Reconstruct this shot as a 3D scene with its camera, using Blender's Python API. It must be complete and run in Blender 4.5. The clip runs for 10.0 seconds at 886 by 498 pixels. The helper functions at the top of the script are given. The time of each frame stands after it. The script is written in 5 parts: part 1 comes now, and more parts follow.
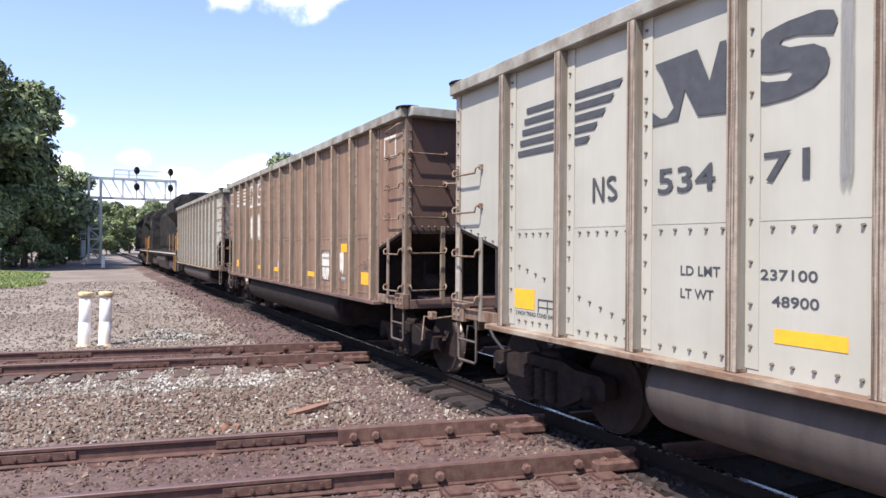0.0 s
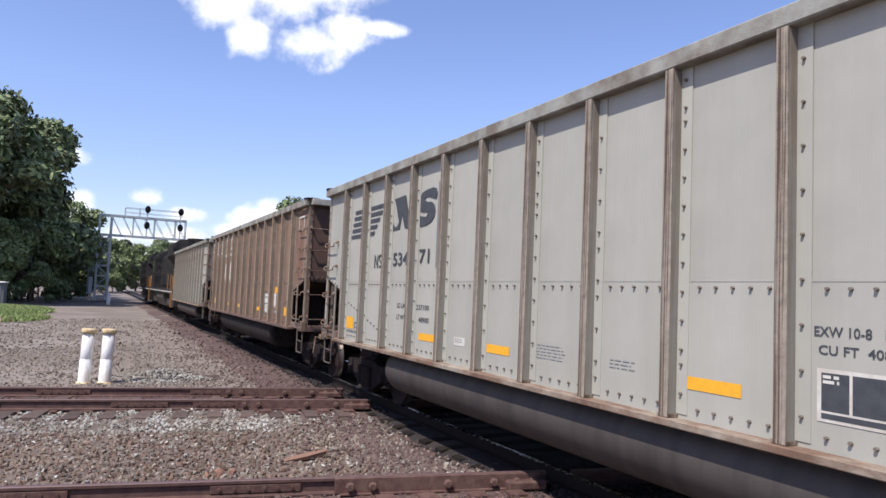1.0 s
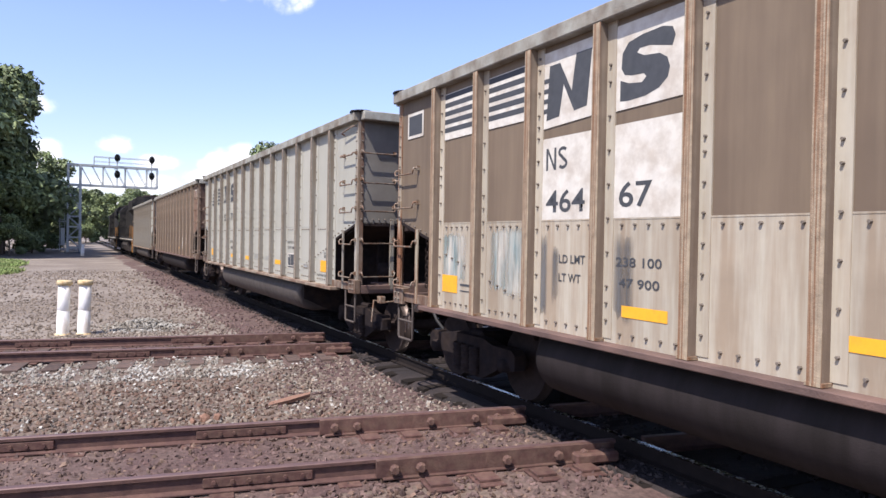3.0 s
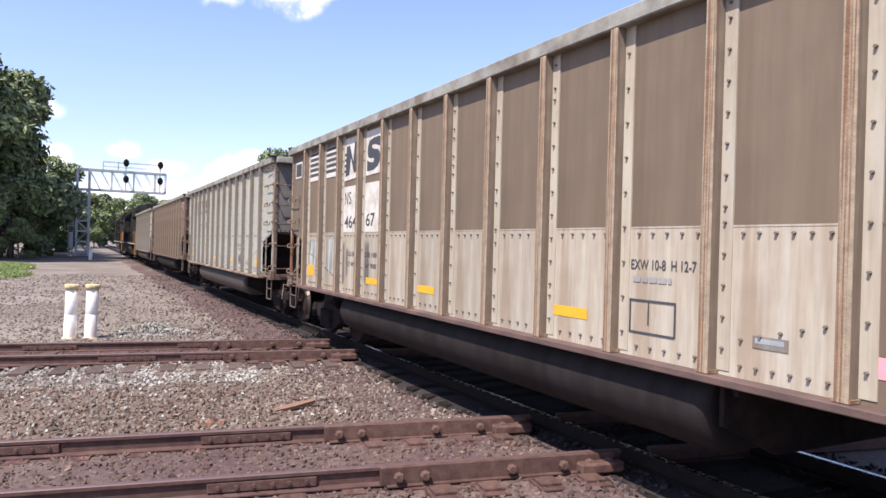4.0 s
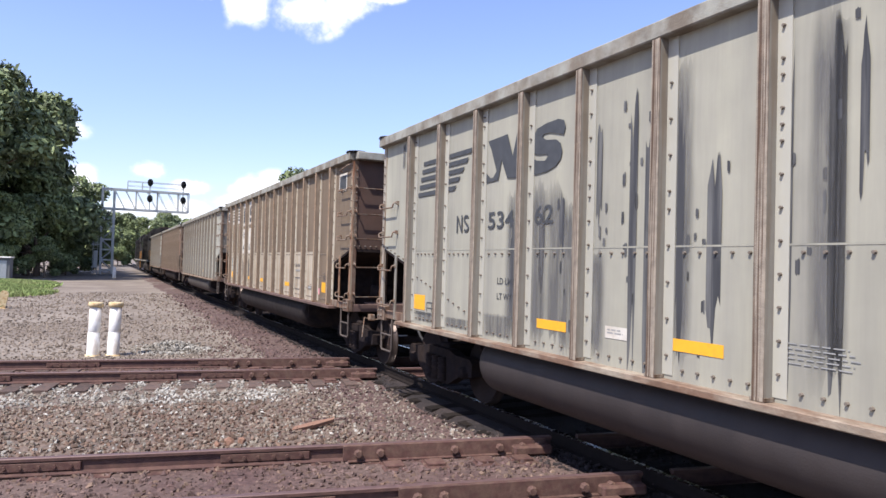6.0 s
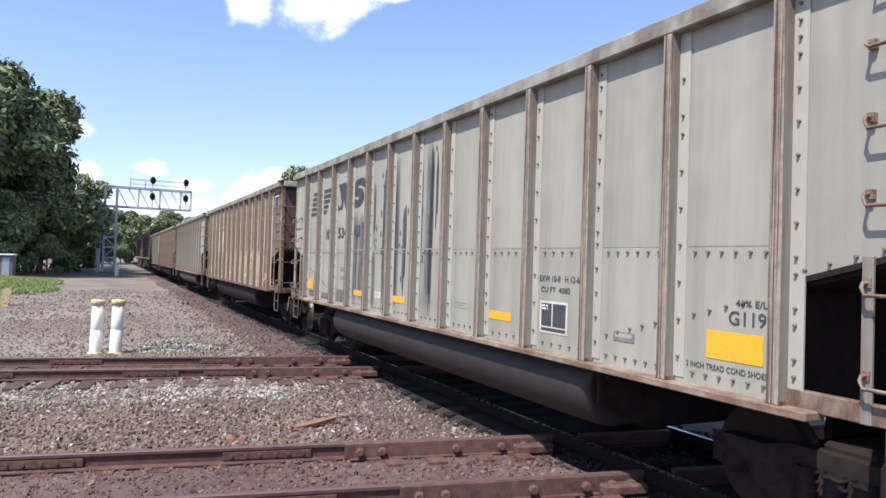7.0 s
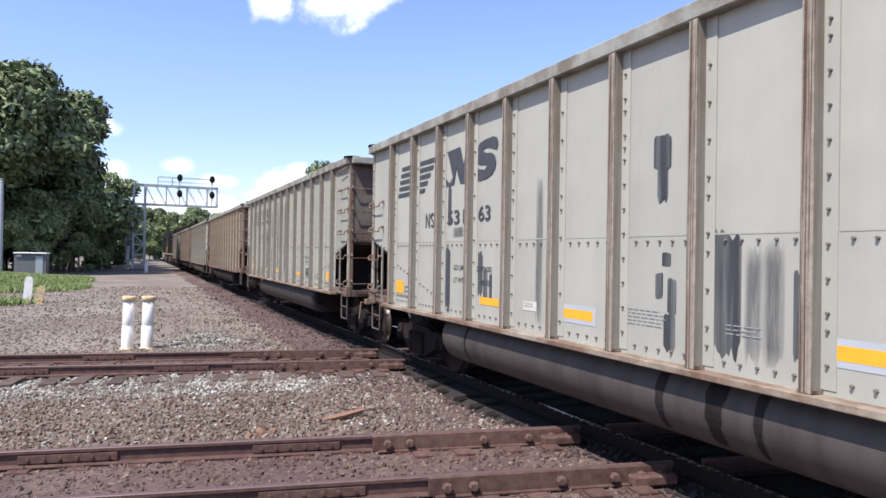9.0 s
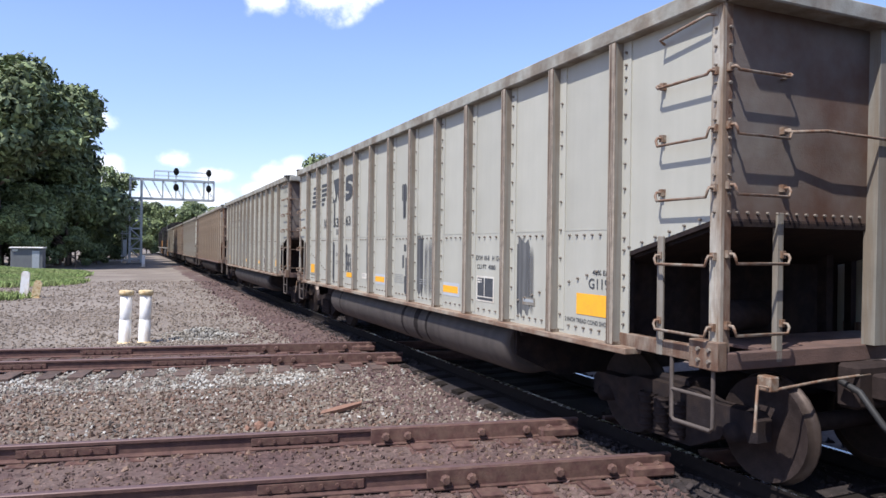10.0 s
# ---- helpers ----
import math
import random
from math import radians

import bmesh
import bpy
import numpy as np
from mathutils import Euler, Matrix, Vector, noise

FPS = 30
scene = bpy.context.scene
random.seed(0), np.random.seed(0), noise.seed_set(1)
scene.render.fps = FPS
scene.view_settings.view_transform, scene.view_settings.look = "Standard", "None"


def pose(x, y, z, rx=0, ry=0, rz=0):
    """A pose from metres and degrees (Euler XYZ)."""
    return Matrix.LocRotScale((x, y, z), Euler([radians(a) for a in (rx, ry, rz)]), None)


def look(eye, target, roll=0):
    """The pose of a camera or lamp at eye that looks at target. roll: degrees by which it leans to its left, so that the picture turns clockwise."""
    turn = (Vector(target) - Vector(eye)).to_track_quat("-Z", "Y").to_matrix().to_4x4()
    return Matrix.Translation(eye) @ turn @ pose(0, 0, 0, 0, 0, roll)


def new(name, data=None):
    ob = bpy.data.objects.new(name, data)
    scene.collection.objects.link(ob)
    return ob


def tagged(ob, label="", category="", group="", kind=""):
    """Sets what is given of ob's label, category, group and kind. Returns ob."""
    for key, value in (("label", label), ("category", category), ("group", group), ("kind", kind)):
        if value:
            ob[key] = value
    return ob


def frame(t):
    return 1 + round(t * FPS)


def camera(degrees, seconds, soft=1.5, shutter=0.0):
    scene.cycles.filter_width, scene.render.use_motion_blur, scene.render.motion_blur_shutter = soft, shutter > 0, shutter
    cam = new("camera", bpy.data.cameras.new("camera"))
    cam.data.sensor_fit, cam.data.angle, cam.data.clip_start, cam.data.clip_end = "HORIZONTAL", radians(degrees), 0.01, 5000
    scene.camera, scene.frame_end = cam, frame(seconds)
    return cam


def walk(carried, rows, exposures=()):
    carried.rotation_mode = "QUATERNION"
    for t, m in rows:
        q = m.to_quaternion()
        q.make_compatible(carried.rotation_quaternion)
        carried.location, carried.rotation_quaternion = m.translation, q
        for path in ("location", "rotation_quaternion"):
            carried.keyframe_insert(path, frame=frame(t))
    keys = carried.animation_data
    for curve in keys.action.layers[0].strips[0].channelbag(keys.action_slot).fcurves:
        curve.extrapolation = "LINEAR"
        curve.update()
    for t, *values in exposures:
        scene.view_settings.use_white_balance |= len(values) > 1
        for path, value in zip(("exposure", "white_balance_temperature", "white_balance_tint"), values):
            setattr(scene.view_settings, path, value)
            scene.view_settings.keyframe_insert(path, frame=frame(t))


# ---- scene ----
EYE = (0.0, 0.0, 2.0)
TURNS = (
    (0, -27.58, -0.16, -0.35), (0.5, -27.30, 1.80, -1.69), (1, -27.14, 3.85, -2.41), (1.5, -26.79, 4.33, -1.43),
    (2, -27.32, 3.70, -0.42), (2.2, -28.45, 0.86, 0.03), (2.5, -28.93, -0.53, -1.17), (2.7, -29.03, -0.86, -1.05), (3.8, -28.45, -0.33, -1.25), (4, -28.40, -0.21, -1.51), (4.5, -28.32, -0.04, -1.62),
    (5, -27.65, 0.65, -1.76), (5.5, -27.03, 1.32, -1.28), (5.7, -26.94, 1.34, -1.40), (6.8, -26.66, 1.06, -1.85), (7, -26.64, 1.18, -1.77), (7.5, -26.73, 0.44, -0.84),
    (8, -26.15, -0.12, -0.80), (8.2, -25.31, 0.45, -0.38), (8.5, -24.77, 1.07, 0.01), (9, -24.63, 0.50, -0.92), (9.5, -24.67, 0.40, -0.60),
    (10, -24.85, -0.08, -0.69))
cam = camera(64.72, 10.0, soft=1.5)
walk(cam, [(t, pose(*EYE, 90 + p, r, yaw)) for t, yaw, p, r in TURNS], [
    (0, 0.92, 6500, 14), (0.5, 0.65, 6450, 14), (1, 0.38, 6350, 14), (1.5, 0.33, 6300, 14), (2, 0.27, 6150, 15), (2.5, 0.50, 6400, 15), (4, 0.80, 6550, 16), (4.5, 0.76, 6400, 16),
    (5.5, 0.71, 6500, 15), (7, 0.68, 6300, 12), (7.5, 0.62, 6200, 12), (8.5, 0.68, 6300, 12), (9, 0.66, 6300, 12), (9.5, 0.62, 6300, 11), (10, 0.60, 6200, 12)])

# ---- light ----
SUN = Vector((-0.48, -0.24, 0.84)).normalized()
sun = new("sun", bpy.data.lights.new("sun", "SUN"))
sun.data.energy, sun.data.angle, sun.data.color = 4.4, radians(0.53), (1.0, 0.955, 0.88)
sun.matrix_world = look(SUN * 100, (0, 0, 0))

world = bpy.data.worlds.new("sky")
scene.world = world
world.use_nodes = True
wn, wl = world.node_tree.nodes, world.node_tree.links
wn.clear()


def wnode(kind, **kw):
    n = wn.new(kind)
    for k, val in kw.items():
        if k == "op":
            n.operation = val
        elif k == "sky":
            n.sky_type = val
    return n


def azel(az, el):
    a, e = radians(az), radians(el)
    return (math.sin(a) * math.cos(e), math.cos(a) * math.cos(e), math.sin(e))


sky = wnode("ShaderNodeTexSky", sky="NISHITA")
sky.sun_disc = False
sky.sun_elevation = math.asin(SUN.z)
sky.sun_rotation = math.atan2(SUN.x, SUN.y)
sky.air_density, sky.dust_density, sky.ozone_density = 1.0, 0.35, 1.6
coord = wnode("ShaderNodeTexCoord")
# cumulus: soft lumps of cloud, broken up by noise
LUMPS = ((8.2, 21.6, 3.4, 2.6), (10.2, 19.6, 2.0, 1.9), (12.0, 22.6, 5.0, 2.6), (15.6, 19.4, 2.9, 1.9), (18.2, 20.6, 2.6, 1.6), (20.6, 21.0, 2.2, 0.7), (16.5, 23.6, 4.0, 2.2),
         (3.7, 6.5, 1.5, 0.7), (6.9, 5.5, 1.9, 0.6), (11.6, 5.4, 2.2, 1.3), (13.2, 6.0, 1.8, 1.1), (9.6, 4.4, 1.6, 0.8), (-1.6, 9.2, 1.5, 0.9), (-0.8, 5.4, 1.6, 1.1), (5.5, 3.6, 5.0, 0.8),
         (49.8, 16.3, 0.9, 0.6), (40.2, 15.2, 2.2, 1.1), (70, 30, 9, 3), (95, 25, 12, 5), (-40, 20, 14, 5), (-80, 28, 14, 6), (120, 24, 18, 6), (180, 30, 20, 7), (-130, 22, 16, 5))
total = None
for az, el, w, h in LUMPS:
    c = Vector(azel(az, el))
    right = Vector((math.cos(radians(az)), -math.sin(radians(az)), 0))
    up = right.cross(c)
    sub = wnode("ShaderNodeVectorMath", op="SUBTRACT")
    wl.new(coord.outputs["Generated"], sub.inputs[0])
    sub.inputs[1].default_value = c
    dots = []
    for axis, size in ((right, radians(w)), (up, radians(h)), (c, 0.25)):
        d = wnode("ShaderNodeVectorMath", op="DOT_PRODUCT")
        wl.new(sub.outputs[0], d.inputs[0])
        d.inputs[1].default_value = axis / size
        dots.append(d)
    comb = wnode("ShaderNodeCombineXYZ")
    for i, d in enumerate(dots):
        wl.new(d.outputs["Value"], comb.inputs[i])
    ln = wnode("ShaderNodeVectorMath", op="LENGTH")
    wl.new(comb.outputs[0], ln.inputs[0])
    mr = wn.new("ShaderNodeMapRange")
    for i, val in enumerate((0.0, 1.5, 1.0, 0.0)):
        mr.inputs[i + 1].default_value = val
    wl.new(ln.outputs["Value"], mr.inputs[0])
    if total is None:
        total = mr.outputs[0]
    else:
        mx = wnode("ShaderNodeMath", op="MAXIMUM")
        wl.new(total, mx.inputs[0])
        wl.new(mr.outputs[0], mx.inputs[1])
        total = mx.outputs[0]
puff = wn.new("ShaderNodeTexNoise")
puff.inputs["Scale"].default_value, puff.inputs["Detail"].default_value, puff.inputs["Roughness"].default_value = 24.0, 6.0, 0.55
wl.new(coord.outputs["Generated"], puff.inputs["Vector"])
mulp = wnode("ShaderNodeMath", op="MULTIPLY_ADD")
wl.new(puff.outputs[0], mulp.inputs[0])
mulp.inputs[1].default_value, mulp.inputs[2].default_value = 1.7, -0.85
add = wnode("ShaderNodeMath", op="ADD")
wl.new(total, add.inputs[0])
near = wnode("ShaderNodeMath", op="MULTIPLY")
near.use_clamp = True
wl.new(total, near.inputs[0])
near.inputs[1].default_value = 3.0
brk = wnode("ShaderNodeMath", op="MULTIPLY")
wl.new(mulp.outputs[0], brk.inputs[0])
wl.new(near.outputs[0], brk.inputs[1])
wl.new(brk.outputs[0], add.inputs[1])
dens = wn.new("ShaderNodeMapRange")
dens.interpolation_type = "SMOOTHSTEP"
for i, val in enumerate((0.20, 0.85, 0.0, 0.95)):
    dens.inputs[i + 1].default_value = val
wl.new(add.outputs[0], dens.inputs[0])
mixc = wn.new("ShaderNodeMixRGB")
mixc.inputs["Color2"].default_value = (8.0, 8.2, 8.5, 1)
wl.new(dens.outputs[0], mixc.inputs["Fac"])
clear = wn.new("ShaderNodeMixRGB")
clear.blend_type = "MULTIPLY"
clear.inputs["Fac"].default_value = 1.0
clear.inputs["Color2"].default_value = (1.17, 1.12, 1.30, 1)
wl.new(sky.outputs[0], clear.inputs["Color1"])
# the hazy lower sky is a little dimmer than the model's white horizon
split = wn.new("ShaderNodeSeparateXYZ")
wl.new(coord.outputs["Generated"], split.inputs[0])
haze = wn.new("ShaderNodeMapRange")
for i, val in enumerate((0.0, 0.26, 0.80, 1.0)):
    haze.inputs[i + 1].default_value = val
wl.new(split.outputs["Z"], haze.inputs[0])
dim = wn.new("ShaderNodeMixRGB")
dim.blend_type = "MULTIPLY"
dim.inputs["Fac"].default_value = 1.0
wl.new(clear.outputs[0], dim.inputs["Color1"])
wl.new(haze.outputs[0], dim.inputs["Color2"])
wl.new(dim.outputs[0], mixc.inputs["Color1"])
bg = wn.new("ShaderNodeBackground")
bg.inputs["Strength"].default_value = 0.117
wl.new(mixc.outputs[0], bg.inputs["Color"])
wout = wn.new("ShaderNodeOutputWorld")
wl.new(bg.outputs[0], wout.inputs[0])


# ---- materials ----
def material(name, base, rough=0.7, metal=0.0, vary=0.25, scale=6.0, stretch=(1, 1, 1), second=None, amount=0.0, patch=1.2, patch_stretch=(1, 1, 1),
             bump=0.15, bump_scale=60.0, per_object=0.0, per_island=0.0, edge=0.12, spec=0.35, worn=None, soft_edge=0.4):
    """Base colour with fine grain, a second colour in patches or streaks, and relief."""
    m = bpy.data.materials.new(name)
    m.use_nodes = True
    n, l = m.node_tree.nodes, m.node_tree.links
    b = n["Principled BSDF"]
    b.inputs["Roughness"].default_value, b.inputs["Metallic"].default_value = rough, metal
    b.inputs["Specular IOR Level"].default_value = spec
    tc = n.new("ShaderNodeTexCoord")

    def noise_at(sc, st, detail=5.0):
        mp = n.new("ShaderNodeMapping")
        mp.inputs["Scale"].default_value = st
        l.new(tc.outputs["Object"], mp.inputs["Vector"])
        t = n.new("ShaderNodeTexNoise")
        t.inputs["Scale"].default_value, t.inputs["Detail"].default_value, t.inputs["Roughness"].default_value = sc, detail, 0.62
        l.new(mp.outputs[0], t.inputs["Vector"])
        return t.outputs[0]

    def ranged(sock, a, c, lo, hi):
        r = n.new("ShaderNodeMapRange")
        for i, val in enumerate((a, c, lo, hi)):
            r.inputs[i + 1].default_value = val
        l.new(sock, r.inputs[0])
        return r.outputs[0]

    def mult(sock, fac):
        x = n.new("ShaderNodeMixRGB")
        x.blend_type = "MULTIPLY"
        x.inputs["Fac"].default_value = 1.0
        l.new(sock, x.inputs["Color1"])
        l.new(fac, x.inputs["Color2"])
        return x.outputs[0]

    rgb = n.new("ShaderNodeRGB")
    rgb.outputs[0].default_value = (*base, 1)
    col = rgb.outputs[0]
    if second is not None:
        mix = n.new("ShaderNodeMixRGB")
        mix.inputs["Color2"].default_value = (*second, 1)
        l.new(col, mix.inputs["Color1"])
        l.new(ranged(noise_at(patch, patch_stretch), 0.62 - 0.32 * amount - edge, 0.62 - 0.32 * amount + edge, 0, 1), mix.inputs["Fac"])
        col = mix.outputs[0]
    grain = noise_at(scale, stretch)
    col = mult(col, ranged(grain, 0.25, 0.75, 1 - vary, 1 + vary))
    if per_object:
        oi = n.new("ShaderNodeObjectInfo")
        col = mult(col, ranged(oi.outputs["Random"], 0, 1, 1 - per_object, 1 + per_object))
    if per_island:
        ge = n.new("ShaderNodeNewGeometry")
        col = mult(col, ranged(ge.outputs["Random Per Island"], 0, 1, 1 - per_island, 1 + per_island))
    l.new(col, b.inputs["Base Color"])
    l.new(ranged(grain, 0.2, 0.8, max(0.05, rough - 0.12), min(1, rough + 0.12)), b.inputs["Roughness"])
    if worn is not None:
        # thin worn paint, through which the surface below shows
        fade = n.new("ShaderNodeMath")
        fade.operation = "MULTIPLY"
        l.new(ranged(noise_at(3.0, (4, 4, 0.35)), worn[0], worn[1], 0.0, worn[2]), fade.inputs[0])
        # it thins out towards the patch's own edges
        box = n.new("ShaderNodeSeparateXYZ")
        l.new(tc.outputs["Generated"], box.inputs[0])
        edges = None
        for axis, width in (("Y", soft_edge), ("Z", soft_edge * 0.6)):
            for lo, hi in ((0.0, width), (1.0, 1.0 - width)):
                e = ranged(box.outputs[axis], lo, hi, 0.0, 1.0)
                if edges is None:
                    edges = e
                else:
                    k = n.new("ShaderNodeMath")
                    k.operation = "MULTIPLY"
                    l.new(edges, k.inputs[0])
                    l.new(e, k.inputs[1])
                    edges = k.outputs[0]
        l.new(edges, fade.inputs[1])
        l.new(fade.outputs[0], b.inputs["Alpha"])
    if bump:
        bp = n.new("ShaderNodeBump")
        bp.inputs["Strength"].default_value, bp.inputs["Distance"].default_value = bump, 0.02
        l.new(noise_at(bump_scale, (1, 1, 1), 4.0), bp.inputs["Height"])
        l.new(bp.outputs[0], b.inputs["Normal"])
    return m


STREAK = (2.2, 2.2, 0.16)
M = {
    "grey": material("grey_paint", (0.405, 0.394, 0.336), 0.55, vary=0.06, scale=2.0, second=(0.352, 0.340, 0.284), amount=0.27, patch=1.1, patch_stretch=STREAK, edge=0.2, bump=0.10, bump_scale=2.5, per_object=0.05),
    "grey_worn": material("worn_grey_paint", (0.360, 0.346, 0.275), 0.6, vary=0.08, scale=2.0, second=(0.25, 0.242, 0.208), amount=0.22, patch=1.4, patch_stretch=STREAK, edge=0.18, bump=0.10, bump_scale=2.5, per_object=0.05),
    "brown": material("brown_paint", (0.182, 0.136, 0.092), 0.65, vary=0.08, scale=2.0, second=(0.145, 0.106, 0.073), amount=0.38, patch=2.0, patch_stretch=STREAK, bump=0.10, bump_scale=2.5, per_object=0.06),
    "red_brown": material("red_brown_paint", (0.240, 0.165, 0.112), 0.7, vary=0.15, scale=2.0, second=(0.170, 0.096, 0.064), amount=0.45, patch=3.2, patch_stretch=STREAK, bump=0.10, bump_scale=2.5, per_object=0.1),
    "cream": material("faded_cream_paint", (0.425, 0.385, 0.305), 0.65, vary=0.10, scale=3.0, second=(0.31, 0.245, 0.175), amount=0.36, patch=3.0, patch_stretch=STREAK, bump=0.10, bump_scale=3.0, per_object=0.10),
    "rib": material("rib_steel", (0.220, 0.207, 0.178), 0.65, vary=0.12, scale=5, second=(0.18, 0.148, 0.112), amount=0.36, patch=4.0, patch_stretch=(3, 3, 0.14), bump=0.15, edge=0.08),
    "rib_rust": material("rusty_rib_edge", (0.095, 0.060, 0.040), 0.75, vary=0.35, scale=8, second=(0.30, 0.255, 0.20), amount=0.34, patch=5.0, patch_stretch=(3, 9, 0.12), bump=0.3, edge=0.06),
    "rib_brown": material("brown_rib_steel", (0.165, 0.122, 0.090), 0.7, vary=0.2, scale=5, second=(0.225, 0.18, 0.135), amount=0.30, patch=4.0, patch_stretch=(3, 3, 0.14), bump=0.15, edge=0.1),
    "rust_edge": material("rust_red_rib_edge", (0.200, 0.108, 0.060), 0.8, vary=0.35, scale=8, second=(0.33, 0.265, 0.185), amount=0.34, patch=5.0, patch_stretch=(3, 9, 0.12), bump=0.3, edge=0.06),
    # oil-stained ballast, with the train's shade put into its near-black colour
    "stone_dark": material("stained_shaded_ballast", (0.032, 0.025, 0.024), 0.9, vary=0.3, scale=18, second=(0.052, 0.038, 0.034), amount=0.3, patch=1.0, bump=0.3, per_island=0.4),
    "chord": material("top_chord_paint", (0.300, 0.296, 0.255), 0.7, vary=0.2, scale=5, second=(0.18, 0.15, 0.115), amount=0.35, patch=3.0, bump=0.2),
    "sill": material("sill_steel", (0.31, 0.262, 0.20), 0.75, vary=0.25, scale=8, second=(0.17, 0.105, 0.07), amount=0.45, patch=4.0, patch_stretch=(1, 0.5, 1), bump=0.3),
    "sill_brown": material("brown_sill_steel", (0.17, 0.105, 0.085), 0.75, vary=0.25, scale=8, second=(0.10, 0.065, 0.055), amount=0.5, patch=4.0, bump=0.3),
    "bolt": material("bolt_steel", (0.16, 0.135, 0.11), 0.7, vary=0.25, scale=30, bump=0),
    "tub": material("tub_steel", (0.066, 0.055, 0.049), 0.6, vary=0.08, scale=3, second=(0.042, 0.035, 0.032), amount=0.22, patch=2.0, patch_stretch=(1, 2.2, 0.35), bump=0.15),
    "tub_dark": material("black_tub_steel", (0.025, 0.020, 0.020), 0.7, vary=0.2, scale=3, second=(0.016, 0.013, 0.012), amount=0.4, patch=2.0, patch_stretch=(1, 2.2, 0.35), bump=0.15, spec=0.15),
    "tub_stained": material("stained_tub_steel", (0.036, 0.029, 0.028), 0.6, vary=0.12, scale=3, second=(0.030, 0.025, 0.025), amount=0.35, patch=2.0, patch_stretch=(1, 2.2, 0.35), bump=0.15),
    "corner_grey": material("stained_grey_corner_steel", (0.37, 0.34, 0.285), 0.7, vary=0.2, scale=7, second=(0.20, 0.145, 0.10), amount=0.42, patch=4.0, patch_stretch=(3, 3, 0.3), bump=0.2, edge=0.1),
    "corner": material("rust_stained_corner_steel", (0.21, 0.165, 0.125), 0.75, vary=0.25, scale=9, second=(0.12, 0.066, 0.042), amount=0.5, patch=5.0, patch_stretch=(2, 2, 0.5), bump=0.3),
    "cream_rust": material("rust_streaked_cream_post", (0.33, 0.285, 0.21), 0.75, vary=0.2, scale=6, second=(0.20, 0.095, 0.05), amount=0.5, patch=4.0, patch_stretch=(3, 3, 0.18), bump=0.2, edge=0.08),
    "step_iron": material("grimy_step_iron", (0.085, 0.068, 0.058), 0.75, vary=0.25, scale=20, bump=0),
    # main line rail and ties: the shade under the train is in their colour
    "rail_shaded": material("shade_dark_rail", (0.018, 0.014, 0.013), 0.85, vary=0.3, scale=10, bump=0.3, spec=0.1),
    "tie_shaded": material("shade_dark_tie", (0.020, 0.016, 0.014), 0.9, vary=0.3, scale=12, stretch=(1, 5, 5), bump=0.5, per_object=0.25, spec=0.1),
    "stone_grey": material("grey_yard_gravel", (0.225, 0.182, 0.142), 0.9, vary=0.2, scale=18, second=(0.170, 0.138, 0.110), amount=0.42, patch=0.5, bump=0.3, per_island=0.3),
    # grey end, about half as bright as the side panels, with darker patches
    "end": material("dark_grey_end_paint", (0.195, 0.185, 0.165), 0.75, vary=0.12, scale=3, second=(0.125, 0.112, 0.098), amount=0.40, patch=0.9, bump=0.15, edge=0.2),
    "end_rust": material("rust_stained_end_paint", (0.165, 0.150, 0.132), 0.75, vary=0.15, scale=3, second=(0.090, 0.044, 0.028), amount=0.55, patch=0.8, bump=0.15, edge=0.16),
    # brown end paint, darkened throughout to carry the top chord's shadow
    "end_brown": material("shaded_brown_end_paint", (0.078, 0.054, 0.044), 0.75, vary=0.2, scale=3, second=(0.098, 0.050, 0.035), amount=0.45, patch=1.3, bump=0.15, edge=0.2),
    # steel in recesses and below the cars, its colour darkened to stand for shade
    "under": material("shade_darkened_steel", (0.022, 0.018, 0.019), 0.9, vary=0.3, scale=8, second=(0.034, 0.025, 0.022), amount=0.3, patch=5.0, bump=0.3, spec=0.05),
    "tread": material("bright_wheel_steel", (0.075, 0.056, 0.047), 0.42, metal=0.5, vary=0.15, scale=20, bump=0),
    # brown steel, also darkened for the shade around the trucks
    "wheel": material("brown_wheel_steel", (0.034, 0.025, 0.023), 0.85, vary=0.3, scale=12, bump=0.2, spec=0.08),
    "grab": material("grab_iron_steel", (0.25, 0.215, 0.17), 0.6, vary=0.2, scale=25, second=(0.16, 0.09, 0.055), amount=0.5, patch=12, bump=0),
    "amber": material("amber_reflective_sheet", (0.82, 0.40, 0.03), 0.4, vary=0.06, scale=20, second=(0.70, 0.34, 0.04), amount=0.10, patch=9, bump=0),
    "ink": material("dark_lettering_paint", (0.058, 0.062, 0.068), 0.6, vary=0.25, scale=12, bump=0),
    "stain": material("tar_streak", (0.050, 0.051, 0.055), 0.6, vary=0.3, scale=3, stretch=(3, 3, 0.3), second=(0.15, 0.15, 0.145), amount=0.22, patch=3, patch_stretch=(3, 3, 0.12), bump=0, edge=0.1, worn=(0.05, 0.22, 0.97), soft_edge=0.05),
    "smear": material("thin_dark_smear", (0.13, 0.128, 0.125), 0.65, vary=0.3, scale=3, stretch=(3, 3, 0.3), bump=0, worn=(0.22, 0.58, 0.78), soft_edge=0.3),
    "wash": material("thin_grey_wash", (0.24, 0.237, 0.222), 0.6, vary=0.12, scale=3, stretch=(3, 3, 0.3), bump=0, worn=(0.2, 0.5, 0.9), soft_edge=0.2),
    "print": material("faded_small_print", (0.29, 0.29, 0.275), 0.6, vary=0.2, bump=0),
    "patch": material("grey_touch_up_paint", (0.42, 0.44, 0.46), 0.55, vary=0.08, scale=4, bump=0),
